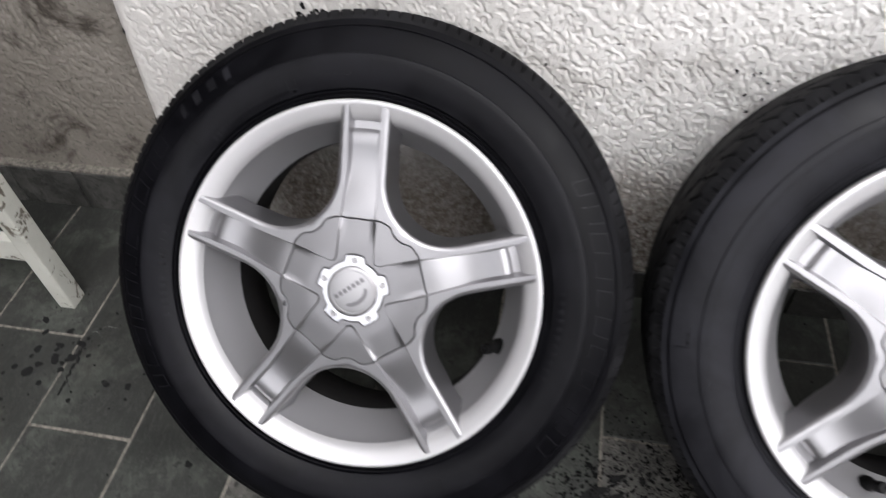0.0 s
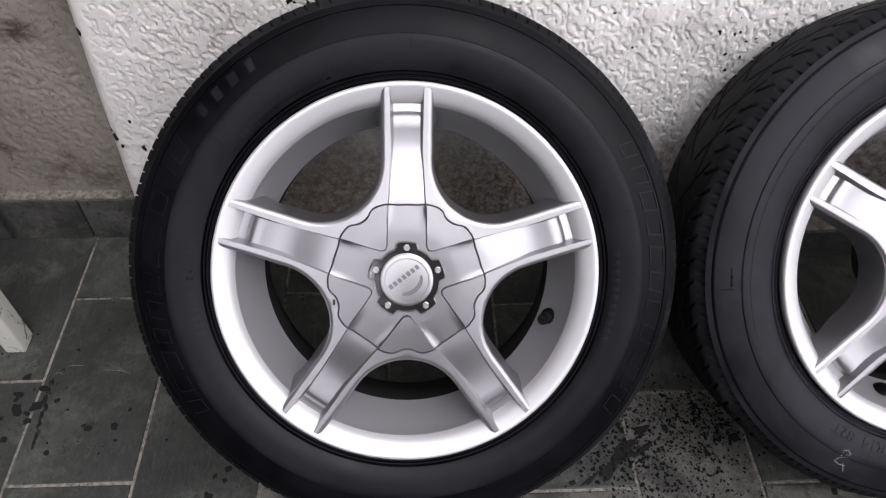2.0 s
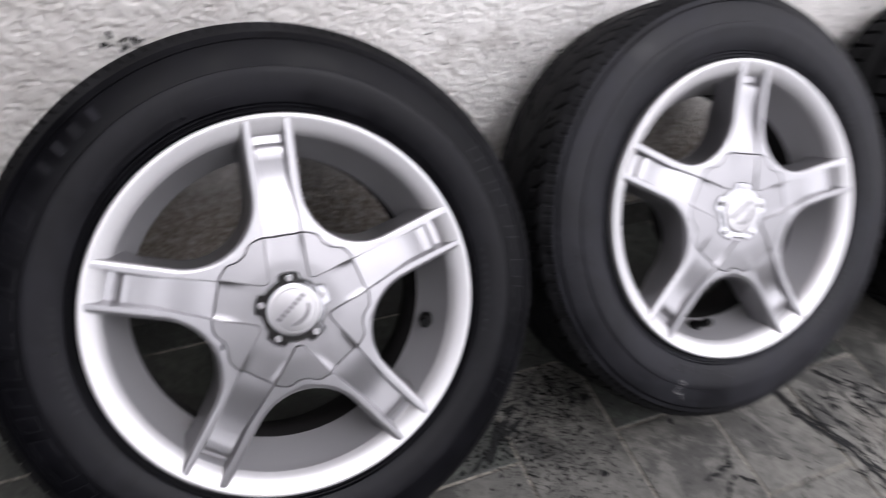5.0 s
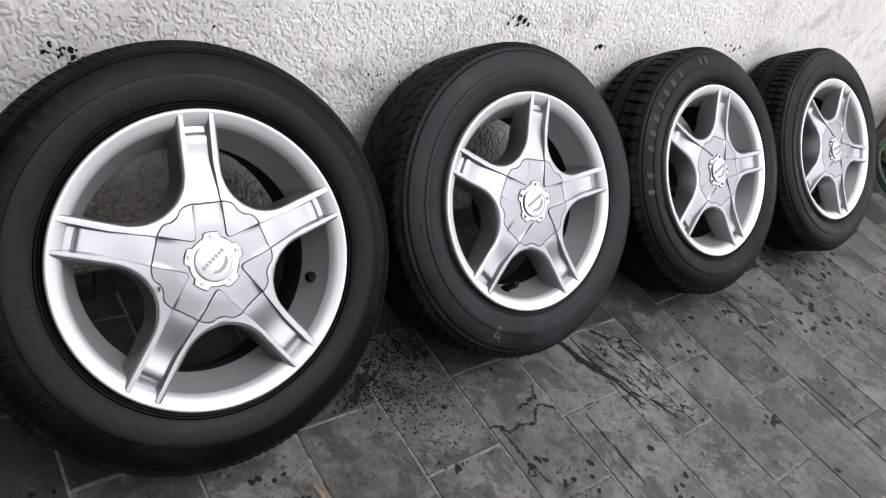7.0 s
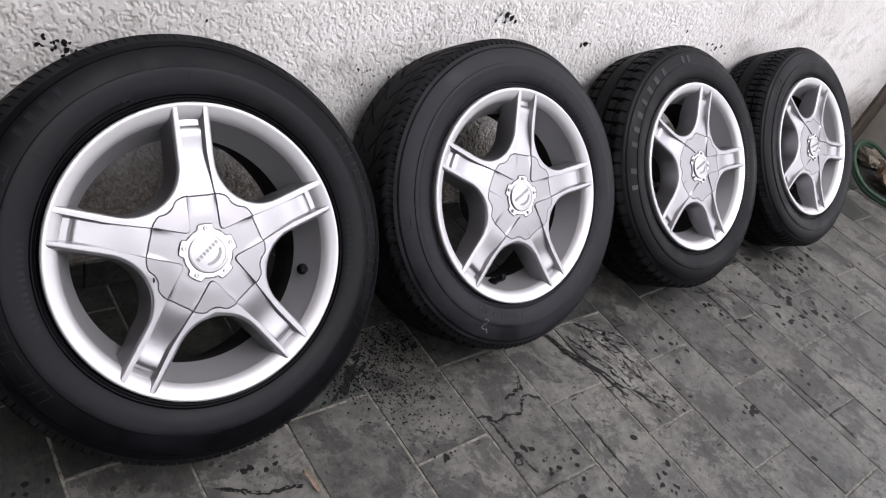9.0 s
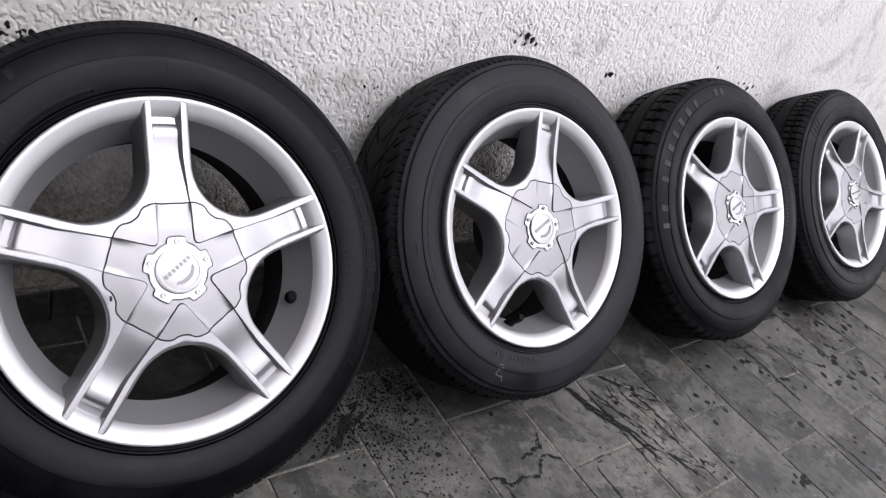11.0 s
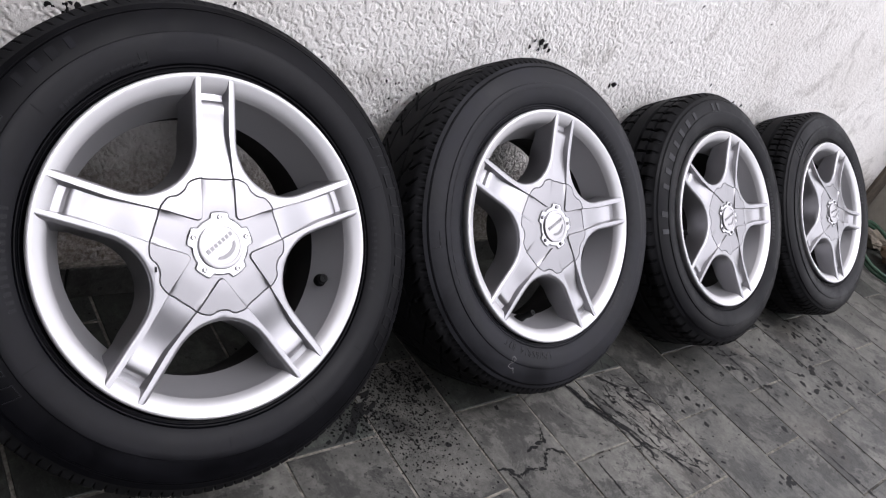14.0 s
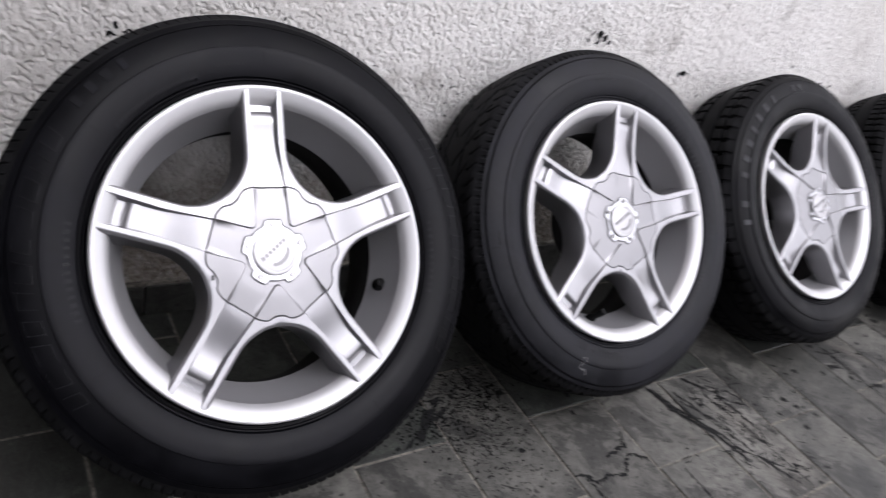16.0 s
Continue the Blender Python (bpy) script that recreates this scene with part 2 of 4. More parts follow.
def grid_faces(nr, nc, wrap=False, base=0):
    out = []
    for j in range(nr - 1):
        for i in range(nc if wrap else nc - 1):
            k = (i + 1) % nc
            out.append((base + j * nc + i, base + j * nc + k, base + (j + 1) * nc + k, base + (j + 1) * nc + i))
    return out


def lathe(name, profile, n=160, angle=40):
    """Turns (radius, depth) points round the wheel's axle."""
    verts = [(r * math.cos(2 * math.pi * i / n), y, r * math.sin(2 * math.pi * i / n)) for r, y in profile for i in range(n)]
    return mesh_of(name, verts, grid_faces(len(profile), n, True), angle)


def box(name, lo, hi, bevel=0.0, segs=2):
    bm = bmesh.new()
    bmesh.ops.create_cube(bm, size=1)
    lo, hi = Vector(lo), Vector(hi)
    for v in bm.verts:
        v.co = Vector((lo[k] + (v.co[k] + 0.5) * (hi[k] - lo[k]) for k in range(3)))
    if bevel:
        bmesh.ops.bevel(bm, geom=bm.edges, offset=bevel, segments=segs, affect="EDGES", profile=0.6)
    me = bpy.data.meshes.new(name)
    bm.to_mesh(me)
    bm.free()
    return me


def tube(name, points, radius, sides=10, closed=False):
    pts = [Vector(p) for p in points]
    verts, n = [], len(pts)
    up = Vector((0.13, 0.31, 0.94)).normalized()
    for i, p in enumerate(pts):
        a = pts[(i - 1) % n] if closed or i else p
        b = pts[(i + 1) % n] if closed or i < n - 1 else p
        d = (b - a).normalized()
        s = d.cross(up).normalized()
        u = s.cross(d)
        verts += [p + radius * (math.cos(q) * s + math.sin(q) * u) for q in (2 * math.pi * k / sides for k in range(sides))]
    faces = grid_faces(n, sides, True)
    if closed:
        faces += [((n - 1) * sides + i, (n - 1) * sides + (i + 1) % sides, (i + 1) % sides, i) for i in range(sides)]
    else:
        faces += [tuple(range(sides))[::-1], tuple((n - 1) * sides + i for i in range(sides))]
    return mesh_of(name, verts, faces, 60)


def lattice(seed):
    rng = np.random.RandomState(seed)
    table = rng.rand(256, 256)

    def field(u, v):
        iu, iv = np.floor(u).astype(int), np.floor(v).astype(int)
        fu, fv = u - iu, v - iv
        fu, fv = fu * fu * (3 - 2 * fu), fv * fv * (3 - 2 * fv)
        g = lambda a, b: table[a % 256, b % 256]
        return (g(iu, iv) * (1 - fu) + g(iu + 1, iv) * fu) * (1 - fv) + (g(iu, iv + 1) * (1 - fu) + g(iu + 1, iv + 1) * fu) * fv
    return field


def smooth(a, b, x):
    t = np.clip((x - a) / (b - a), 0, 1)
    return t * t * (3 - 2 * t)


# ---- the alloy wheel: five twin-ridged spokes, cap, badge, rim ----
SECT = math.pi / 5
FACE = -0.087
W_OUT, RHO_OUT, C_OUT = 0.0255, 0.0607, 0.1467
W_IN, RHO_IN, C_IN = 0.0205, 0.0050, 0.0434


def edge_angle(r, w, rho, c):
    """Angle from the spoke's axis at which radius r meets the rounded gap between two spokes."""
    if r <= c - rho:
        return SECT
    if r >= math.hypot(c * math.cos(SECT), w):
        return math.asin(w / r)
    return SECT - math.acos(max(-1, min(1, (r * r + c * c - rho * rho) / (2 * r * c))))


def gap_distance(r, phi, w, rho, c):
    x, d = r * math.cos(phi), r * math.sin(phi)
    if x < c * math.cos(SECT):
        return math.hypot(x - c * math.cos(SECT), d - c * math.sin(SECT)) - rho
    return w - d


def cap_radius(phi):
    a = abs(phi) / SECT
    return 0.0758 + 0.0036 * float(smooth(0.15, 0.5, a)) - 0.0062 * float(smooth(0.68, 0.92, a))


def inner_w(r):
    return float(np.interp(r, (0.040, 0.078, 0.130, 0.165, 0.190), (W_IN, 0.0190, 0.0155, 0.0162, 0.0168)))


def face_depth(r, phi, edge):
    """Depth of the front face, seen from the front as positive away from the viewer."""
    p = abs(phi)
    y = FACE + 0.0025 * math.sin(math.pi * min(1, max(0, (r - 0.05) / 0.14)))
    k = gap_distance(r, p, W_OUT, RHO_OUT, C_OUT)
    if edge and k < 0.0045:
        q = 0.0045 - max(k, 0)
        y += 0.0045 - math.sqrt(max(0, 0.0045 ** 2 - q * q))
    e = gap_distance(r, p, inner_w(r), RHO_IN, C_IN)
    step = 0.0013 + 0.0017 * float(smooth(0.10, 0.16, r))
    deep = 0.0024 + 0.0066 * float(smooth(0.080, 0.135, r)) - 0.0022 * float(smooth(0.135, 0.163, r)) + 0.0062 * float(smooth(0.1600, 0.1690, r)) - 0.004 * float(smooth(0.182, 0.188, r))
    y += deep * max(0.0, min(1.0, e / step))
    return y


def column_angles(r, full):
    wi = inner_w(r)
    step = 0.0013 + 0.0017 * float(smooth(0.10, 0.16, r))
    a0 = edge_angle(r, wi - step, RHO_IN + step, C_IN)
    a2 = edge_angle(r, wi, RHO_IN, C_IN)
    ks = (0.0045, 0.0030, 0.0016, 0.0007, 0.0002, 0.0) if full else (0.0045, 0.0)
    outs = [edge_angle(r, W_OUT - k, RHO_OUT + k, C_OUT) for k in ks]
    cols = [a0 * f for f in (0, 0.3, 0.6, 0.85, 1)] + [a2] + [a2 + (outs[0] - a2) * f for f in (0.15, 0.3, 0.45, 0.6, 0.75, 0.9)] + outs
    return [max(0, min(SECT, a)) for a in np.maximum.accumulate(cols)]


def sector_mesh(name, rows, at, edge, sides):
    verts, faces, half = [], [], None
    for R in rows:
        cols = column_angles(R, edge)
        pts = []
        for a in cols:
            r = at(R, a)
            pts.append((r, a, face_depth(r, a, edge) + lip(R, rows, edge)))
        line = [(r * math.sin(a), y, r * math.cos(a)) for r, a, y in pts]
        if sides:
            r, a, y = pts[-1]
            x, d = r * math.cos(a), r * math.sin(a)
            if x < C_OUT * math.cos(SECT):
                nx, nd = C_OUT * math.cos(SECT) - x, C_OUT * math.sin(SECT) - d
                s = math.hypot(nx, nd) or 1
                nx, nd = nx / s, nd / s
            else:
                nx, nd = 0.0, 1.0
            g = 0.007 * float(smooth(0.148, 0.180, r))
            low = 0.046 - 0.018 * float(smooth(0.125, 0.185, r))
            for f, out in ((0.18, 0.02), (0.5, 0.25), (0.85, 0.8), (1.0, 1.0)):
                off = g * out + 0.002 * f
                line.append((d + nd * off, FACE + 0.0045 + low * f, x + nx * off))
        half = len(line)
        verts += [(-x, y, z) for x, y, z in line[:0:-1]] + line
    nc = 2 * half - 1
    faces = grid_faces(len(rows), nc)
    if sides:
        for j in range(len(rows) - 1):
            faces.append((j * nc + nc - 1, j * nc, (j + 1) * nc, (j + 1) * nc + nc - 1))
    return mesh_of(name, verts, faces, 30, True)


def lip(R, rows, edge):
    if edge:
        return 0.0014 if R == rows[0] else 0.0
    return 0.0014 if R == rows[-1] else 0.0


def spoke_mesh():
    near = [0.0, 0.0009, 0.003, 0.0055]
    base = 0.0776
    rows = [base + d for d in near] + [0.0846, 0.0853, 0.0858, 0.0860, 0.0862, 0.0866, 0.0874, 0.0888, 0.091, 0.094, 0.098, 0.103,
            0.109, 0.115, 0.121, 0.130, 0.140, 0.150, 0.158, 0.163, 0.1642, 0.1655, 0.167, 0.172, 0.177, 0.181, 0.184, 0.187, 0.190, 0.1918]

    def at(R, a):
        k = 1 - float(smooth(base, 0.0846, R))
        return R + (cap_radius(a) + 0.00018 - base) * k
    return sector_mesh("spoke", rows, at, True, True)


def cap_mesh():
    rows = [0.0005, 0.02, 0.034, 0.0365, 0.0376, 0.0381, 0.0384, 0.0387, 0.0390, 0.0394, 0.0399, 0.0405, 0.0412, 0.0422, 0.0436, 0.0455, 0.048, 0.052, 0.058, 0.064, 0.070, 0.0735, 0.0758, 0.0765]

    def at(R, a):
        return R + (cap_radius(a) - 0.00018 - 0.0765) * float(smooth(0.05, 0.0735, R))
    one = sector_mesh("cap_sector", rows, at, False, False)
    bm = bmesh.new()
    for k in range(5):
        tmp = one.copy()
        tmp.transform(Matrix.Rotation(k * 2 * SECT, 4, "Y"))
        bm.from_mesh(tmp)
        bpy.data.meshes.remove(tmp)
    bmesh.ops.remove_doubles(bm, verts=bm.verts, dist=2e-5)
    me = bpy.data.meshes.new("hub_cap")
    bm.to_mesh(me)
    bm.free()
    me.polygons.foreach_set("use_smooth", [True] * len(me.polygons))
    me.set_sharp_from_angle(angle=radians(24))
    return me


def lobe_radius(t):
    """Outline of the five-lobed bezel; t is the angle from a spoke's axis."""
    a = abs((t + SECT) % (2 * SECT) - SECT)
    return 0.0325 + 0.0058 * (1 - float(smooth(0.24, 0.36, a)))


def plate(name, outline, hole, y0, y1, bevel=0.0006):
    n = len(outline)
    verts = []
    for k, (o, y) in enumerate(((0, y0), (0, y1 + bevel), (-bevel, y1))):
        verts += [((r + o) * math.sin(t), y, (r + o) * math.cos(t)) for r, t in outline]
    verts += [(hole * math.sin(t), y1, hole * math.cos(t)) for r, t in outline]
    verts += [(hole * math.sin(t), y0, hole * math.cos(t)) for r, t in outline]
    return mesh_of(name, verts, grid_faces(5, n, True), 35)


def turned(k):
    return Matrix.Rotation(k * 2 * SECT, 4, "Y")


SHARED = {}
LOBES = [(lobe_radius(2 * math.pi * i / 200), 2 * math.pi * i / 200) for i in range(200)]
SHARED["spoke"] = spoke_mesh()
SHARED["cap"] = cap_mesh()
SHARED["seam"] = lathe("seam", [(0.083, FACE + 0.0075), (0.070, FACE + 0.0075)], 90)
SHARED["bezel"] = plate("bezel", LOBES, 0.0262, FACE + 0.004, FACE + 0.0011)
SHARED["bezel_edge"] = tube("bezel_edge", [((r + 0.0004) * math.sin(t), FACE + 0.0012, (r + 0.0004) * math.cos(t)) for r, t in LOBES], 0.0008, 6, True)
SHARED["badge"] = lathe("badge", [(0.0268, FACE + 0.003), (0.0268, FACE - 0.0010), (0.0262, FACE - 0.0018), (0.0245, FACE - 0.0022), (0.0222, FACE - 0.0022),
                                  (0.0218, FACE - 0.0016), (0.016, FACE - 0.0020), (0.008, FACE - 0.0023), (0.0003, FACE - 0.0024)], 80, 30)
SHARED["bolt"] = lathe("bolt", [(0.0034, 0.002), (0.0034, -0.0014), (0.0029, -0.0021), (0.0016, -0.0021), (0.0014, -0.0009), (0.0001, -0.0009)], 6, 25)
SHARED["lip"] = lathe("rim_flange", [(0.1900, -0.064), (0.1935, -0.071), (0.1951, -0.079), (0.1958, -0.0824), (0.1957, -0.0848), (0.1951, -0.0866), (0.1941, -0.0876), (0.1926, -0.0879), (0.1906, -0.0873),
                                     (0.1882, -0.0861), (0.1856, -0.0848), (0.1830, -0.0834), (0.1804, -0.0817), (0.1782, -0.0796), (0.1765, -0.0772), (0.1752, -0.0744), (0.1741, -0.0722)], 220, 50)
SHARED["barrel"] = lathe("barrel", [(0.1741, -0.0723), (0.1722, -0.066), (0.1690, -0.058), (0.1645, -0.047), (0.1595, -0.036), (0.1555, -0.0275), (0.1540, -0.0248)], 200, 50)
SHARED["inner_barrel"] = lathe("inner_barrel", [(0.1539, -0.0247), (0.1541, -0.015), (0.1552, 0.005), (0.1600, 0.030), (0.1660, 0.050), (0.1700, 0.070), (0.186, 0.080), (0.193, 0.078)], 160, 60)
SHARED["hub_pad"] = lathe("hub_pad", [(0.083, FACE + 0.012), (0.083, -0.045), (0.074, -0.036), (0.072, 0.006), (0.034, 0.008), (0.034, -0.03), (0.0005, -0.03)], 80, 40)

# tyre: crown radius and section, front half, from bead to shoulder
CROWN = 0.2870
SECTION = [(0.1905, -0.070), (0.1960, -0.0755), (0.1984, -0.0780), (0.1994, -0.0782), (0.2003, -0.0770), (0.2014, -0.0774), (0.2026, -0.0800), (0.2038, -0.0803),
           (0.2046, -0.0795), (0.2060, -0.0819), (0.2120, -0.0857), (0.2220, -0.0880), (0.2320, -0.0893), (0.2380, -0.0893), (0.2390, -0.0889), (0.2395, -0.0874), (0.2462, -0.0866), (0.2540, -0.0849),
           (0.2610, -0.0826), (0.2650, -0.0808), (0.2656, -0.0796), (0.2705, -0.0772), (0.2730, -0.0757)]
SHARED["back_wall"] = lathe("back_wall", [(r, -y) for r, y in SECTION], 160, 60)


def section_depth(r):
    rs, ys = [p[0] for p in SECTION], [p[1] for p in SECTION]
    return float(np.interp(r, rs, ys))


def tread_mesh(style):
    """Tread band with cut grooves; style picks the pattern of the four different tyres."""
    half = ([0.0016 * k for k in range(46)] if style == 1 else [0.0024 * k for k in range(31)]) + [0.0737, 0.0757]
    ys = np.array([-v for v in half[:0:-1]] + half)
    n = (2600, 1400, 1800, 1800)[style]
    a = np.abs(ys)
    r0 = CROWN - 0.0022 * (a / 0.06) ** 2 - 0.0098 * smooth(0.058, 0.0757, a) ** 1.3
    r0 = np.where(a > 0.0750, 0.2730, r0)
    th = np.linspace(0, 2 * math.pi, n, endpoint=False)
    T, Y = np.meshgrid(th, ys)
    A = np.abs(Y)
    S = T * CROWN

    def slots(u, pitch, width, soft=0.0012):
        count = round(2 * math.pi * CROWN / pitch)
        p = 2 * math.pi * CROWN / count
        q = np.abs(((u / p) + 0.5) % 1 - 0.5) * p
        return 1 - smooth(width * 0.5, width * 0.5 + soft, q)
    ring = lambda c, w: 1 - smooth(w * 0.5, w * 0.5 + 0.0008, np.abs(A - c))
    if style == 0:
        g = np.maximum(ring(0.0195, 0.006), ring(0.044, 0.005))
        g = np.maximum(g, slots(S + 0.35 * A, 0.0125, 0.0010, 0.0007) * smooth(0.045, 0.048, A) * (1 - smooth(0.067, 0.071, A)))
        g = np.maximum(g, 0.8 * slots(S - 0.6 * Y, 0.0185, 0.0018) * (1 - smooth(0.016, 0.017, A)))
    elif style == 1:
        g = slots(S + 1.15 * A, 0.050, 0.0030) * (1 - smooth(0.046, 0.049, A)) * smooth(0.004, 0.006, A)
        g = np.maximum(g, slots(S + 0.35 * A + 2.2 * (A - 0.05) ** 2 * 10, 0.025, 0.0028) * smooth(0.043, 0.046, A) * (1 - smooth(0.063, 0.066, A)))
        g = np.maximum(g, 0.8 * slots(S, 0.0125, 0.0026) * smooth(0.0675, 0.0695, A))
        g = np.maximum(g, 0.8 * ring(0.026, 0.0026))
    elif style == 2:
        g = np.maximum(ring(0.0195, 0.006), ring(0.044, 0.005))
        g = np.maximum(g, slots(S + 0.18 * Y, 0.029, 0.0038) * smooth(0.020, 0.022, A) * (1 - smooth(0.068, 0.072, A)))
        g = np.maximum(g, slots(S + 0.0145, 0.029, 0.0026) * smooth(0.044, 0.047, A) * (1 - smooth(0.066, 0.070, A)))
    else:
        g = np.maximum(ring(0.0195, 0.005), ring(0.044, 0.005))
        g = np.maximum(g, slots(S - 0.22 * A, 0.020, 0.0032) * smooth(0.016, 0.020, A) * (1 - smooth(0.068, 0.072, A)))
    Rr = r0[:, None] - (0.0052 if style == 0 else 0.0072) * g * (1 - (0.40 if style == 0 else 0.55) * smooth(0.050, 0.062, A))
    verts = np.stack([Rr * np.cos(T), Y, Rr * np.sin(T)], -1).reshape(-1, 3)
    return mesh_of("tread", verts, grid_faces(len(ys), n, True), 35)


def slab(width, height, thick, r, deg, lean=0.0, hollow=False):
    """A raised flat bar that follows the sidewall at radius r (its middle) and angle deg."""
    verts, faces = [], []

    def strip(w0, w1, h0, h1):
        base = len(verts)
        n = max(1, int((w1 - w0) / 0.004))
        for lift in (0.0, thick):
            for j in range(3):
                for i in range(n + 1):
                    h = h0 + (h1 - h0) * j / 2
                    w = w0 + (w1 - w0) * i / n + lean * h
                    rr = r + h
                    a = radians(deg) - w / r
                    verts.append((rr * math.cos(a), section_depth(rr) - lift - 0.0001, rr * math.sin(a)))
        k = 3 * (n + 1)
        for j in range(2):
            for i in range(n):
                faces.append((base + k + j * (n + 1) + i, base + k + j * (n + 1) + i + 1, base + k + (j + 1) * (n + 1) + i + 1, base + k + (j + 1) * (n + 1) + i))
        ring_ids = [i for i in range(n + 1)] + [j * (n + 1) + n for j in (1, 2)] + [2 * (n + 1) + i for i in range(n - 1, -1, -1)] + [n + 1]
        for p, q in zip(ring_ids, ring_ids[1:] + ring_ids[:1]):
            faces.append((base + p, base + q, base + k + q, base + k + p))
    if hollow:
        t = 0.0011 if hollow is True else hollow
        lines = [(-width / 2, width / 2, height / 2 - t, height / 2), (-width / 2, -width / 2 + t, -height / 2, height / 2),
                 (-width / 2, width / 2, -height / 2, -height / 2 + t), (width / 2 - t, width / 2, -height / 2, height / 2)]
        worn = int(deg * 10) % 5
        for i, line in enumerate(lines):
            if i != worn:
                strip(*line)
    else:
        strip(-width / 2, width / 2, -height / 2, height / 2)
    return verts, faces


def marking(name, pieces, parent, mat=None, label="", stuff=False):
    """Raised marks: each a part of its own, or all of them one part where they are tiny."""
    if not stuff:
        for v, f in pieces:
            part(name, mesh_of(name, v, f, 30), mat or MARK, parent, label)
        return
    verts, faces = [], []
    for v, f in pieces:
        k = len(verts)
        verts += v
        faces += [tuple(i + k for i in q) for q in f]
    tagged(part(name, mesh_of(name, verts, faces, 30), mat or MARK, parent, label), kind="stuff")


def bars(r, start, step, count, width, height, thick=0.0006, lean=0.0, hollow=False):
    return [slab(width * (0.75 + 0.25 * ((k * 7) % 3) / 2), height, thick, r, start - step * k, lean, hollow) for k in range(count)]


def bent_text(text, r, start, size, parent, label):
    """Moulded characters along the sidewall, tops outwards, read clockwise."""
    cu = bpy.data.curves.new("size_text", "FONT")
    cu.body, cu.size, cu.extrude, cu.resolution_u = text, size, 0.0004, 2
    tmp = new("text_source", cu)
    bpy.context.view_layer.update()
    me = bpy.data.meshes.new_from_object(tmp.evaluated_get(bpy.context.evaluated_depsgraph_get()))
    bpy.data.objects.remove(tmp)
    me.name = "size_marking"
    for v in me.vertices:
        a, rr = radians(start) - v.co.x / r, r + v.co.y
        v.co = (rr * math.cos(a), section_depth(rr) - 0.0003 - v.co.z, rr * math.sin(a))
    me.materials.clear()
    return part("size_marking", me, MARK, parent, label)


def wheel_pose(x, tilt, yaw, spin):
    """Leans a wheel back until its rear shoulders touch the floor and the wall."""
    turn = Matrix.Rotation(yaw, 4, "Z") @ Matrix.Rotation(-tilt, 4, "X") @ Matrix.Rotation(-spin, 4, "Y")
    back = [(CROWN, 0.0), (CROWN - 0.002, 0.05), (CROWN - 0.008, 0.068), (CROWN - 0.018, 0.078), (0.24, 0.088)]
    low = min((turn @ Vector((r * math.cos(a), h, r * math.sin(a)))).z for r, h in back for a in np.linspace(0, 2 * math.pi, 73))
    far = max((turn @ Vector((r * math.cos(a), h, r * math.sin(a)))).y for r, h in back for a in np.linspace(0, 2 * math.pi, 73))
    return Matrix.Translation((x, -far - 0.001, -low + 0.001)) @ turn


def build_wheel(style, label, m):
    root = new("wheel")
    tagged(root, label, "car wheel", "alloy wheels along the wall")
    tyre = part("tyre", lathe("tyre", SECTION, 220, 22), RUBBER_GREY if style == 1 else RUBBER, root, "black rubber tyre")
    part("tread", tread_mesh(style), TREAD, tyre)
    part("inner_sidewall", SHARED["back_wall"], RUBBER, tyre)
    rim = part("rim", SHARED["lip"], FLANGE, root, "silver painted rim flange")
    part("barrel", SHARED["barrel"], BARREL, rim)
    part("inner_barrel", SHARED["inner_barrel"], BACK, rim, "dark inner barrel with its shade in the colour")
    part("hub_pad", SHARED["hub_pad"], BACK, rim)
    for k in range(5):
        part("spoke", SHARED["spoke"], ALLOY, root, "", turned(k))
    cap = part("hub_cap", SHARED["cap"], ALLOY_CAP, root, "silver scalloped hub cap")
    part("seam", SHARED["seam"], SEAM, cap)
    bezel = part("bezel", SHARED["bezel"], CHROME, cap, "mirror-dark chromed five-lobed bezel")
    part("bezel_edge", SHARED["bezel_edge"], ALLOY_CAP, cap)
    for k in range(5):
        part("bolt", SHARED["bolt"], BADGE, cap, "small silver bolt", turned(k) @ Matrix.Translation((0, FACE + 0.0008, 0.0328)))
    badge = part("badge", SHARED["badge"], BADGE, root, "round silver centre badge")
    tagged(part("badge_relief", badge_relief(), BADGE_INK, badge, "grey band and swoosh on the badge"), kind="stuff")
    a = radians(VALVES[style])
    part("valve", valve_mesh(), VALVE, root, "short black rubber valve",
         Matrix.Translation((0.1620 * math.cos(a), -0.043, 0.1620 * math.sin(a))) @ Matrix.Rotation(-a, 4, "Y") @ Matrix.Rotation(radians(-24), 4, "Z"))
    root.matrix_basis = m
    return root, tyre


VALVES = (-18, -97, 205, 250)


def valve_mesh():
    if "valve" not in SHARED:
        SHARED["valve"] = lathe("valve", [(0.0085, 0.004), (0.0085, -0.003), (0.0066, -0.006), (0.0052, -0.012), (0.0050, -0.020), (0.0058, -0.0205), (0.0058, -0.030), (0.0047, -0.0325), (0.0020, -0.0325),
                                          (0.0018, -0.031), (0.0003, -0.031)], 18, 40)
    return SHARED["valve"]


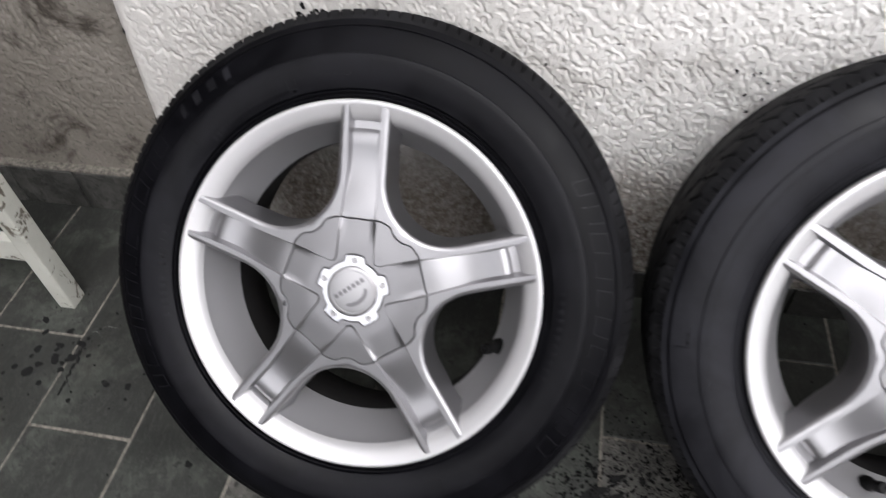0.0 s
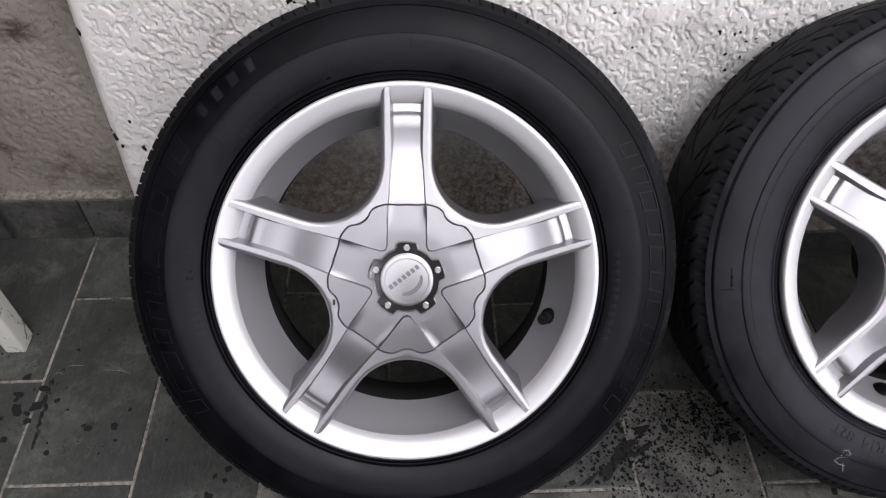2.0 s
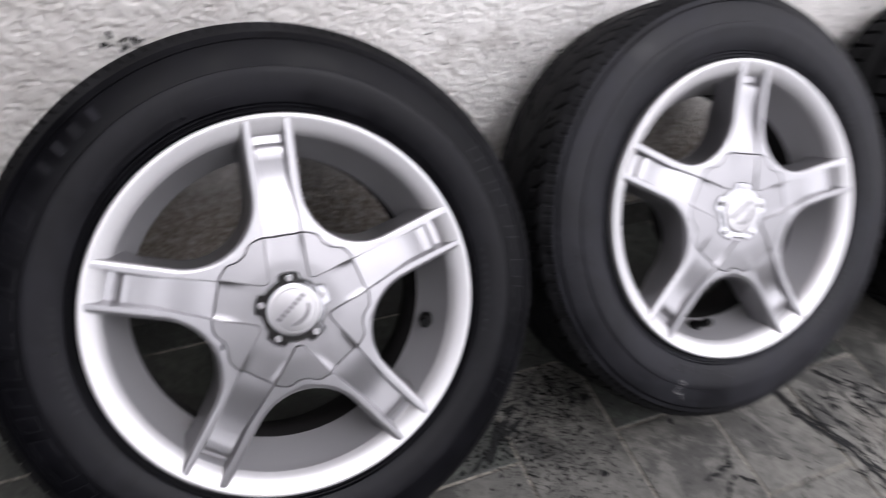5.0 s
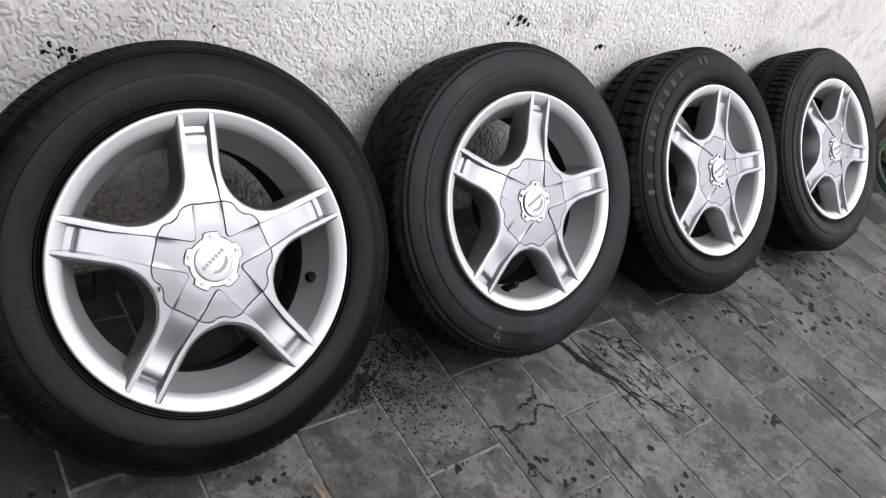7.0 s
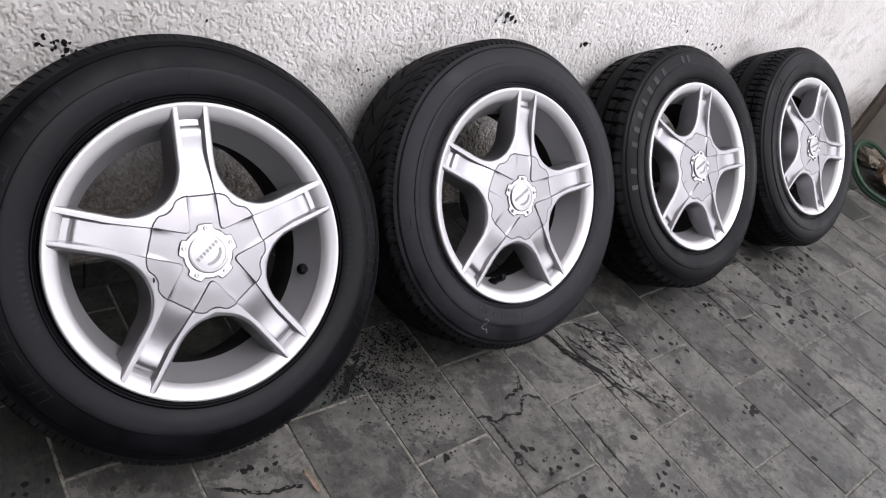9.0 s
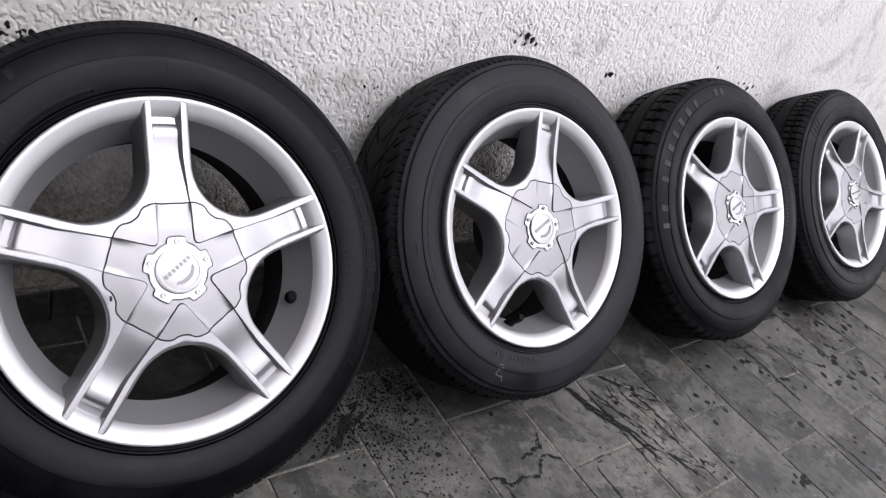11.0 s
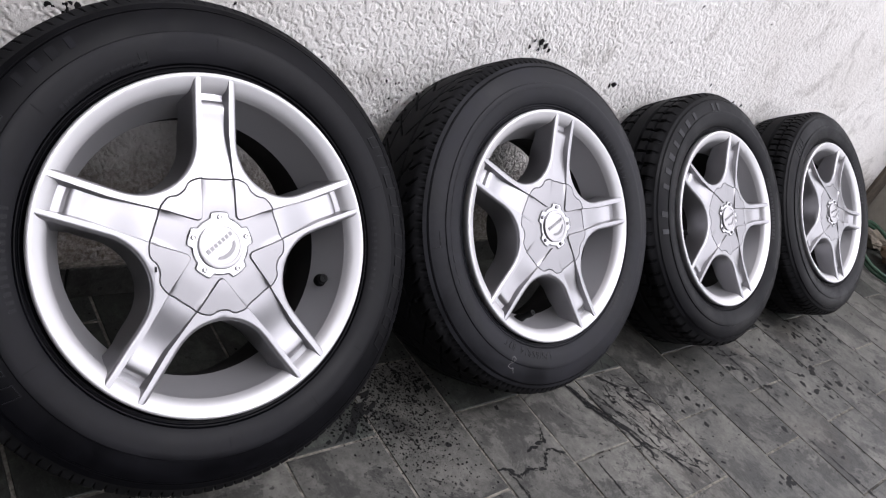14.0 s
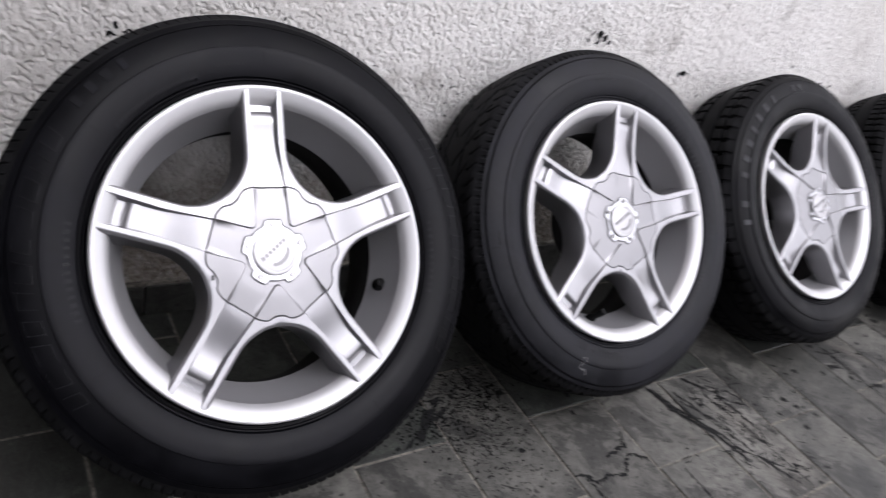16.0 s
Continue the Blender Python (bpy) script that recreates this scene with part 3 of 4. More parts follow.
def badge_relief():
    if "relief" in SHARED:
        return SHARED["relief"]
    verts, faces = [], []

    def patch(points, y=FACE - 0.0028):
        k = len(verts)
        verts.extend((x, y, z) for x, z in points)
        verts.extend((x, y + 0.0012, z) for x, z in points)
        n = len(points)
        faces.append(tuple(range(k, k + n)))
        faces.extend((k + i, k + (i + 1) % n, k + n + (i + 1) % n, k + n + i) for i in range(n))
    c, s = math.cos(radians(38)), math.sin(radians(38))
    put = lambda u, v: (u * c - v * s, u * s + v * c)
    for i in range(7):
        u = -0.0165 + 0.0055 * i
        patch([put(u - 0.0019, -0.0018 + 0.004), put(u + 0.0019, -0.0018 + 0.004), put(u + 0.0019, 0.0030 + 0.004), put(u - 0.0019, 0.0030 + 0.004)])
    arc = [put(0.015 * math.cos(t) * 1.05, -0.003 - 0.012 * math.sin(t)) for t in np.linspace(0.1, 2.6, 14)]
    arc += [put(0.013 * math.cos(t), -0.003 - 0.0075 * math.sin(t)) for t in np.linspace(2.5, 0.2, 14)]
    for i in range(13):
        patch([arc[i], arc[i + 1], arc[26 - i], arc[27 - i]])
    SHARED["relief"] = mesh_of("badge_relief", verts, faces, 20)
    return SHARED["relief"]


# x along the wall, lean, yaw, turn about the axle
WHEELS = [
    (-0.0000, 0.6645, -0.0010, -0.0210),
    (0.5897, 0.6490, -0.0440, -0.1654),
    (1.1835, 0.6835, -0.0300, -0.2530),
    (1.7800, 0.6835, -0.0340, -0.4500)]
LABELS = ["silver five-spoke alloy wheel with worn wide-lettered tyre, leaning on wall",
          "silver five-spoke alloy wheel with chevron-tread chalk-marked tyre, leaning on wall",
          "silver five-spoke alloy wheel with grey-lettered block-tread tyre, leaning on wall",
          "silver five-spoke alloy wheel with plain dark tyre, last in row"]
tyres = []
for style in range(4):
    root, tyre = build_wheel(style, LABELS[style], wheel_pose(*WHEELS[style]))
    tyres.append(tyre)

# markings of each tyre: brand and model words as plain raised bars
first, second, third, fourth = tyres
marking("raised_bar", bars(0.2560, 31, 6.3, 11, 0.0205, 0.0165, 0.0008, 0.25, True), first)
marking("raised_bar", bars(0.2530, 212, 6.2, 11, 0.0205, 0.0165, 0.0008, 0.25, True), first)
marking("model_bar", bars(0.2555, 139.6, 4.7, 4, 0.0100, 0.0120, 0.0008, 0.1), first, MARK_DIM)
marking("small_lettering", bars(0.2150, 195, 2.2, 13, 0.0045, 0.0070, 0.0004), first, None, "", True)
marking("small_lettering", bars(0.2120, 138, 1.7, 17, 0.0050, 0.0060, 0.0004), first, None, "", True)
marking("small_lettering", bars(0.2140, 7, 2.4, 11, 0.0045, 0.0065, 0.0004), first, None, "", True)
marking("small_lettering", bars(0.2200, 103, 2.0, 5, 0.006, 0.0030, 0.0004), first, None, "", True)
for deg in (89, 18, -38, -89.5, 142.7, 210, 300):
    marking("mould_line", [slab(0.0011, 0.028, 0.0005, 0.2205, deg)], first, TREAD)
marking("ring_mark", [slab(0.010, 0.0100, 0.0007, 0.2170, 111, 0, True)], first)
bent_text("175/65R14  82T", 0.2105, -83.5, 0.0175, second, "moulded size marking")
marking("small_lettering", bars(0.2120, 62, 2.6, 13, 0.007, 0.0085, 0.0004), second, None, "", True)
marking("small_lettering", bars(0.2120, -18, 2.2, 12, 0.006, 0.0040, 0.0004), second, None, "", True)
marking("dashed_ring", [slab(0.012, 0.0012, 0.0005, 0.2300, 100 + 4.4 * k) for k in range(26)], second, None, "", True)
marking("shoulder_mark", [slab(0.0014, 0.020, 0.0007, 0.2560, 196), slab(0.020, 0.0014, 0.0007, 0.2490, 193)], second)
marking("grey_bar", bars(0.2490, 200, 8.0, 2, 0.0130, 0.0165, 0.0009, 0.1), third, MARK_GREY, "rubbed grey raised bar")
marking("grey_bar", bars(0.2490, 179, 7.6, 7, 0.0130, 0.0165, 0.0009, 0.1), third, MARK_GREY, "rubbed grey raised bar")
marking("grey_bar", bars(0.2500, 115, 5.0, 2, 0.012, 0.0150, 0.0009), third, MARK_GREY, "rubbed grey raised bar")
marking("small_lettering", bars(0.2120, 40, 2.6, 16, 0.007, 0.0085, 0.0004), third, None, "", True)
marking("mould_line", [slab(0.0016, 0.024, 0.0009, 0.252, 158 + 3.2 * k, 0.5) for k in range(4)], fourth)
marking("small_lettering", bars(0.2120, 70, 2.8, 14, 0.007, 0.0085, 0.0004), fourth, None, "", True)
# Inner band of the first tyre's sidewall, lighter than the rest.
BAND = [(r, y - 0.0003) for r, y in SECTION if 0.205 < r < 0.2392]
part("sidewall_band", lathe("sidewall_band", [(BAND[0][0], BAND[0][1] + 0.001)] + BAND + [(0.2396, -0.0878)], 220, 30), RUBBER_BAND, first, "lighter raised band of the sidewall")
for ring_tyre in tyres:
    part("mould_ring", lathe("mould_ring", [(0.2655, section_depth(0.2655) + 0.0006), (0.2662, section_depth(0.2662) - 0.0008), (0.2672, section_depth(0.2672) - 0.0008), (0.2680, section_depth(0.2680) + 0.0006)], 180), RUBBER, ring_tyre)

# worn chip on the first wheel's cap edge
part("paint_chip", box("paint_chip", (-0.0745, FACE - 0.0002, -0.0262), (-0.0722, FACE + 0.002, -0.0205), 0.0006), SEAM, first.parent, "small dark chip in the paint")

# chalk figure on the second tyre
strokes = [[(-0.010, 0.012), (-0.003, 0.016), (0.004, 0.012), (0.002, 0.005), (-0.006, 0.000), (-0.009, -0.008), (0.000, -0.010), (0.009, -0.008)],
           [(-0.008, 0.010), (-0.006, 0.003), (0.001, 0.010)], [(0.004, -0.006), (0.009, -0.012), (0.013, -0.018)]]
verts, faces = [], []
for stroke in strokes:
    for (u0, v0), (u1, v1) in zip(stroke, stroke[1:]):
        d = Vector((u1 - u0, v1 - v0)).normalized() * 0.0007
        k = len(verts)
        for u, v, s in ((u0, v0, 1), (u0, v0, -1), (u1, v1, -1), (u1, v1, 1)):
            uu, vv = (u - d.y * s) * 0.75, (v + d.x * s) * 0.75
            rr, a = 0.2430 - vv, radians(-106.5) + uu / 0.243
            verts.append((rr * math.cos(a), section_depth(rr) - 0.0006, rr * math.sin(a)))
        faces.append((k, k + 1, k + 2, k + 3))
part("chalk_mark", mesh_of("chalk_mark", verts, faces), CHALK, second, "white chalk figure")


# ---- walls ----
N1, N2, N3, N4 = (lattice(s) for s in (3, 5, 7, 11))


def plaster_relief(x, z, rough=1.0):
    """Trowelled, ragged plaster: broad waves, dragged flakes and grit, in metres towards the viewer."""
    wx = x + 0.006 * (N4(x / 0.011, z / 0.011) - 0.5)
    wz = z + 0.007 * (N3(x / 0.012 + 40, z / 0.012) - 0.5)
    broad = 0.0016 * N4(x / 0.14, z / 0.14)
    n = 0.68 * N1((wx + 0.35 * wz) / 0.0034, wz / 0.0052) + 0.32 * N2(wx / 0.0080, wz / 0.0110)
    flake = smooth(0.40, 0.47, n)
    lip_line = 1 - smooth(0.0, 0.040, np.abs(n - 0.40))
    grit = N3(x / 0.0030, z / 0.0032)
    rough = rough * (0.25 + 0.75 * smooth(-0.374, -0.335, x)) * (1 - 0.45 * smooth(1.2, 2.4, x)) if rough == 1.0 else rough
    return broad + rough * (0.0013 * flake - 0.0014 * lip_line + 0.0003 * grit)


def rounding(x):
    """How far the white wall's worn outer corner falls back."""
    q = np.clip(1 - (x + 0.383) / 0.016, 0, 1)
    return 0.016 * (1 - np.sqrt(1 - q * q))


def edge_lean(x, z):
    """The plaster's outer corner is not plumb: it runs out towards the floor."""
    return np.interp(z, (0.12, 0.42, 0.60), (-0.018, 0.0, 0.012)) * np.clip(1 - (x + 0.383) / 0.12, 0, 1)


def rough_wall(name, x0, x1, z0, z1, step, y, thick, mat, rough, label, worn_edge=False):
    nx, nz = int((x1 - x0) / step) + 1, int((z1 - z0) / step) + 1
    X, Z = np.meshgrid(np.linspace(x0, x1, nx), np.linspace(z0, z1, nz))
    Y = y - plaster_relief(X, Z, rough)
    if worn_edge:
        Y = Y + rounding(X)
        X = X + edge_lean(X, Z)
    verts = np.stack([X, Y, Z], -1).reshape(-1, 3).tolist()
    faces = grid_faces(nz, nx)
    k = len(verts)
    rim_ids = list(range(nx)) + [j * nx + nx - 1 for j in range(1, nz)] + [(nz - 1) * nx + i for i in range(nx - 2, -1, -1)] + [j * nx for j in range(nz - 2, 0, -1)]
    verts += [(verts[i][0], y + thick, verts[i][2]) for i in rim_ids]
    n = len(rim_ids)
    faces += [(rim_ids[(i + 1) % n], rim_ids[i], k + i, k + (i + 1) % n) for i in range(n)]
    me = mesh_of(name, verts, faces, 70)
    return tagged(part(name, me, mat, None, label), kind="structure", category="wall")


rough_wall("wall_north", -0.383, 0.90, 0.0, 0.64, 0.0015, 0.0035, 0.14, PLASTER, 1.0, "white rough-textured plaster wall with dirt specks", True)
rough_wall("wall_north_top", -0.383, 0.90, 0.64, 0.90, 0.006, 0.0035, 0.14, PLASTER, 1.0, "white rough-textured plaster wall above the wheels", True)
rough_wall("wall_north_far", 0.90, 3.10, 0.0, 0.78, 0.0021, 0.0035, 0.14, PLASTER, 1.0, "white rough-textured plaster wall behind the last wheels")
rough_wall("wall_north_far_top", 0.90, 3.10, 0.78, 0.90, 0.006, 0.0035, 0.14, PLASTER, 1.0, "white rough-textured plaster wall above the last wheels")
tagged(part("wall_north_upper", box("wall_north_upper", (-0.383, 0.0015, 0.90), (3.10, 0.14, 2.3)), PLASTER, None, "white plaster wall above"), kind="structure", category="wall")
rough_wall("wall_recess", -1.31, -0.385, 0.0, 0.90, 0.0024, 0.0800, 0.06, CEMENT, 0.95, "bare grey-brown cement wall set back beside the white one")
tagged(part("wall_recess_upper", box("wall_recess_upper", (-1.31, 0.079, 0.90), (-0.385, 0.14, 2.3)), CEMENT, None, "bare cement wall above"), kind="structure", category="wall")
rough_wall("wall_east", -0.0, 0.62, 0.0, 0.90, 0.008, 0.0, 0.12, STONE, 0.8, "beige stained render wall at the end of the yard").matrix_basis = pose(3.16, 0.0, 0, 0, 0, -90)
# Unseen wall, added to keep sky light off the left end.
tagged(part("wall_west", box("wall_west", (-1.45, -2.60, 0.0), (-1.30, 0.078, 4.6)), UNSEEN_WALL, None, "unseen plain dark wall added to shade the left end"), kind="structure", category="wall")
# Unseen low wall, added as a dark lower edge to the wheels' reflections.
tagged(part("wall_south", box("wall_south", (-2.4, -2.75, 0.0), (3.3, -2.60, 0.85)), UNSEEN_WALL, None, "unseen plain dark low wall added across the yard"), kind="structure", category="wall")
# Unseen slab added to give the chrome bezels a person-sized dark reflection.
tagged(part("wall_south_pier", box("wall_south_pier", (-0.22, -2.75, 0.85), (0.50, -2.60, 1.90)), UNSEEN_WALL, None, "unseen dark slab added for the bezels to mirror"), kind="structure", category="wall")
tagged(part("corner_grime", box("corner_grime", (3.02, -0.012, 0.0), (3.155, 0.03, 0.9), 0.008), GRIME, None, "dark mossy strip in the wall corner"), kind="structure", category="trim")
for name, lo, hi, n in (("skirting_north", (-0.380, -0.010, 0.0), (3.02, 0.004, 0.058), 11), ("skirting_recess", (-1.298, 0.060, 0.0), (-0.386, 0.080, 0.086), 7)):
    holder = tagged(new(name), "dark slate skirting strip with a worn pale top edge", "skirting", kind="structure")
    w = (hi[0] - lo[0]) / n
    for k in range(n):
        part("skirting_piece", box("skirting_piece", (lo[0] + w * k + 0.0012, lo[1], lo[2]), (lo[0] + w * (k + 1) - 0.0012, hi[1], hi[2]), 0.003), SKIRT, holder)
    part("skirting_mortar", box("skirting_mortar", (lo[0], lo[1] + 0.003, hi[2] - 0.002), (hi[0], hi[1] + 0.012, hi[2] + 0.004), 0.002), GROUT, holder, "pale mortar along the top")


# black paint spatter on the plaster
def blob(cx, cz, r, rng, stretch=1.0, tilt=0.0):
    n = 9
    pts = []
    for i in range(n):
        a = 2 * math.pi * i / n
        rr = r * (0.65 + 0.6 * rng.random())
        u, v = rr * math.cos(a), rr * math.sin(a) * stretch
        pts.append((cx + u * math.cos(tilt) - v * math.sin(tilt), cz + u * math.sin(tilt) + v * math.cos(tilt)))
    return pts


rng = random.Random(4)
spots = [(-0.3765, 0.256, 0.0042, 1.9), (-0.3700, 0.244, 0.0026, 1.6), (-0.3775, 0.412, 0.0032, 1.9), (-0.379, 0.268, 0.002, 1.9), (-0.345, 0.240, 0.0034, 1.7), (-0.352, 0.285, 0.0022, 1.4), (-0.340, 0.218, 0.002, 1.3)]
for cx, cz, spread, count, size in ((-0.112, 0.452, 0.017, 14, 0.0026), (0.432, 0.392, 0.025, 9, 0.0020), (0.400, 0.372, 0.03, 9, 0.0016), (0.687, 0.526, 0.020, 9, 0.0042), (0.972, 0.468, 0.012, 5, 0.004),
                                    (1.50, 0.44, 0.05, 16, 0.004), (0.20, 0.42, 0.10, 8, 0.0016), (1.30, 0.50, 0.25, 16, 0.0025)):
    for _ in range(count):
        spots.append((rng.gauss(cx, spread), rng.gauss(cz, spread * 0.55), size * (0.5 + rng.random()), 0.6 + rng.random()))
verts, faces = [], []
for cx, cz, r, st in spots:
    cx += float(edge_lean(cx, cz))
    pts = blob(cx, cz, r, rng, st, rng.uniform(-0.6, 0.6))
    k = len(verts)
    ring = [(x, 0.0035 - float(plaster_relief(np.array([x]), np.array([z]))[0]) + float(rounding(x - edge_lean(x, z))) - 0.0006, z) for x, z in pts]
    verts += ring + [(cx, min(p[1] for p in ring) - 0.0004, cz)]
    faces += [(k + i, k + (i + 1) % 9, k + 9) for i in range(9)]
tagged(part("paint_spatter", mesh_of("paint_spatter", verts, faces), SOOT, None, "small black paint spatter stuck on white plaster"), category="paint spatter", kind="stuff")

# ---- white stand by the recess ----
stand = tagged(new("stand"), "white chipped wooden trestle stand on slate floor", "stand")
for x in (-0.955, -0.566):
    part("leg", box("leg", (x - 0.014, -0.162, 0.0), (x + 0.014, -0.130, 0.46), 0.003, 2), STAND, stand)
part("stretcher", box("stretcher", (-0.941, -0.155, 0.105), (-0.580, -0.137, 0.150), 0.002, 2), STAND, stand)
part("top_board", box("top_board", (-1.0, -0.20, 0.46), (-0.54, -0.09, 0.482), 0.003, 2), STAND, stand)

# ---- hose, board and stones at the far corner ----
coil = []
for i in range(96):
    a = 2 * math.pi * i / 60 + 1.2
    rr = 0.21 + 0.010 * math.sin(i * 0.21)
    coil.append((2.87 + rr * math.cos(a) * 1.05, -0.33 + rr * math.sin(a), 0.009 + 0.0002 * i + 0.09 * max(0, math.sin(a)) ** 2))
tagged(part("garden_hose", tube("garden_hose", coil, 0.0080, 10), HOSE, None, "coiled green garden hose lying on the floor"), "", "hose")


def rock(name, size, seed, mat, label, category, m):
    bm = bmesh.new()
    bmesh.ops.create_icosphere(bm, subdivisions=3, radius=1)
    for v in bm.verts:
        k = 0.78 + 0.45 * noise.noise(v.co * 1.7 + Vector((seed, seed * 2, 0)))
        v.co = Vector((max(-0.8, min(0.8, v.co.x)) * size[0], max(-0.8, min(0.8, v.co.y)) * size[1], max(-0.7, min(0.7, v.co.z)) * size[2])) * k
    low = min((m.to_3x3() @ v.co).z for v in bm.verts)
    me = bpy.data.meshes.new(name)
    bm.to_mesh(me)
    bm.free()
    ob = part(name, me, mat, None, label, Matrix.Translation((0, 0, -low)) @ m)
    return tagged(ob, category=category)


rock("clay_lump", (0.13, 0.10, 0.07), 2.0, BROWN, "weathered brown clay lump inside the coiled hose", "lump", pose(2.88, -0.30, 0, 4, 6, 20))
rock("stone", (0.10, 0.08, 0.045), 5.0, SAND, "pale beige stone on the floor by the wall", "stone", pose(3.02, -0.14, 0, 0, 0, 50))

# dry leaf between the wheels
lv, lf = [], []
for i in range(9):
    t = i / 8
    w = (0.0055 + 0.0014 * math.sin(9 * t)) * math.sin(math.pi * min(1, t * 0.95 + 0.04)) ** 0.8
    for s in (-1, 0, 1):
        lv.append((-0.028 + 0.056 * t, s * w, 0.002 + 0.005 * abs(s) * (0.6 + t) + 0.004 * math.sin(3 * t)))
lf = grid_faces(9, 3)
tagged(part("dry_leaf", mesh_of("dry_leaf", lv, lf), LEAF, None, "small curled brown dry leaf on slate", pose(0.113, -0.505, 0.0015, 0, 0, 100) @ Matrix.Scale(0.8, 4)), "", "leaf")

# ---- floor: slate laid in running bond over pale mortar ----
COL, LEN, JOINT = 0.16, 0.295, 0.0042
tagged(part("ground", box("ground", (-60, -60, -0.10), (60, 60, -0.0020)), GROUT, None, "pale cement bed under the slate floor"), kind="structure", category="ground")
floor = tagged(new("floor"), "grey-green slate tile floor with black stains and pale joints", "floor", kind="structure")
specimens = []
for k in range(6):
    bm = bmesh.new()
    bmesh.ops.create_cube(bm, size=1)
    for v in bm.verts:
        v.co = Vector((v.co.x * (COL - JOINT), v.co.y * (LEN - JOINT), -0.006 + v.co.z * 0.012))
    top = [e for e in bm.edges if all(v.co.z > -0.001 for v in e.verts)]
    bmesh.ops.bevel(bm, geom=top, offset=0.0013, segments=1, affect="EDGES")
    trng = random.Random(k)
    for v in bm.verts:
        v.co.x += trng.uniform(-0.0007, 0.0007)
        v.co.y += trng.uniform(-0.0009, 0.0009)
    me = bpy.data.meshes.new("tile")
    bm.to_mesh(me)
    bm.free()
    me.materials.append(SLATE)
    specimens.append(me)
dark_tiles = [me.copy() for me in specimens]
for me in dark_tiles:
    me.materials[0] = DARK_SLATE
trng = random.Random(9)
for i in range(-9, 18):
    x = 0.447 + COL * (i + 0.5)
    phase = 0.094 if i % 2 == 0 else 0.253
    if i < -3:
        phase = 0.209 if i % 2 else 0.066
    for j in range(-1, 5):
        y1 = -phase - LEN * (j - 0) + LEN
        y0 = y1 - LEN
        if y0 > 0.07 or (y1 > 0.0 and x > -0.383 and y0 > -0.02):
            continue
        # Tiles at the left are darker; the row by the wall carries shade as colour.
        part("tile", (dark_tiles if x < -0.15 or y1 > -0.10 else specimens)[trng.randrange(6)], SLATE, floor, "", pose(x, (y0 + y1) / 2, trng.uniform(-0.0006, 0.0006), trng.uniform(-0.12, 0.12), trng.uniform(-0.15, 0.15), 0))
tagged(part("floor_apron", box("floor_apron", (-2.4, -2.60, -0.0030), (3.3, -1.58, 0.0)), SLATE, None, "slate floor further out in the yard"), kind="structure", category="floor")

# grit and droplets on the floor
rng = random.Random(12)
verts, faces = [], []


def crumb(x, y, r, flat):
    k, n = len(verts), 6
    for i in range(n):
        a = 2 * math.pi * i / n + rng.random()*0.5
        rr = r * (0.6 + 0.6 * rng.random())
        verts.append((x + rr * math.cos(a), y + rr * math.sin(a), 0.0008))
    verts.append((x + r * 0.2, y, 0.0010 + r * flat))
    faces.extend((k + i, k + (i + 1) % n, k + n) for i in range(n))


for _ in range(2600):
    x, y = rng.gauss(0.345, 0.050), rng.gauss(-0.355, 0.080)
    crumb(x, y, 0.0005 + 0.0019 * rng.random() ** 3, 0.5)
for _ in range(480):
    x, y = rng.gauss(0.268, 0.034), rng.gauss(-0.335, 0.035)
    crumb(x, y, 0.0006 + 0.0028 * rng.random() ** 2, 0.4)
for _ in range(400):
    x, y = rng.gauss(0.400, 0.028), rng.gauss(-0.295, 0.025)
    crumb(x, y, 0.0006 + 0.0022 * rng.random() ** 2, 0.4)
for _ in range(1600):
    crumb(rng.uniform(-0.7, 2.6), rng.uniform(-1.1, -0.02), 0.0005 + 0.0018 * rng.random() ** 3, 0.4)
tagged(part("grit", mesh_of("grit", verts, faces), CRUMB, None, "fine black grit scattered on slate between the wheels"), category="grit", kind="stuff")
verts, faces = [], []


def stain(cx, cy, r, st, way=None):
    pts = blob(cx, cy, r, rng, st, rng.uniform(0, 3) if way is None else way)
    k = len(verts)
    verts.extend([(x, y, 0.0009) for x, y in pts] + [(cx, cy, 0.0011)])
    faces.extend((k + i, k + (i + 1) % 9, k + 9) for i in range(9))


def smear(points, width, breaks=0.25):
    """A dragged streak of oil: ragged short dabs along a line."""
    for (x0, y0), (x1, y1) in zip(points, points[1:]):
        n = max(2, int(math.hypot(x1 - x0, y1 - y0) / (width * 0.30)))
        for i in range(n):
            if rng.random() < breaks:
                continue
            t = (i + rng.random()) / n
            way = math.atan2(y1 - y0, x1 - x0) + rng.gauss(0, 0.22)
            stain(x0 + (x1 - x0) * t + rng.gauss(0, width * 0.5), y0 + (y1 - y0) * t + rng.gauss(0, width * 0.5), width * rng.uniform(0.3, 1.9), rng.uniform(0.12, 0.42), way)


for _ in range(170):
    stain(rng.uniform(0.1, 2.6), rng.uniform(-1.0, -0.30), 0.0016 + 0.0065 * rng.random() ** 3, rng.uniform(0.5, 1.4))
for _ in range(80):
    stain(rng.gauss(1.66, 0.16), rng.gauss(-0.50, 0.09), 0.003 + 0.008 * rng.random() ** 1.6, rng.uniform(0.5, 1.6))
for cx, cy in ((1.32, -0.533), (1.064, -0.75), (0.346, -0.569), (0.551, -0.66), (0.70, -0.79), (0.88, -0.47), (-0.407, -0.277), (-0.239, -0.354)):
    for _ in range(5):
        stain(rng.gauss(cx, 0.016), rng.gauss(cy, 0.014), rng.uniform(0.002, 0.0065), rng.uniform(0.6, 1.5))
smear([(0.733, -0.400), (0.743, -0.456), (0.781, -0.527), (0.795, -0.595)], 0.0042, 0.0)
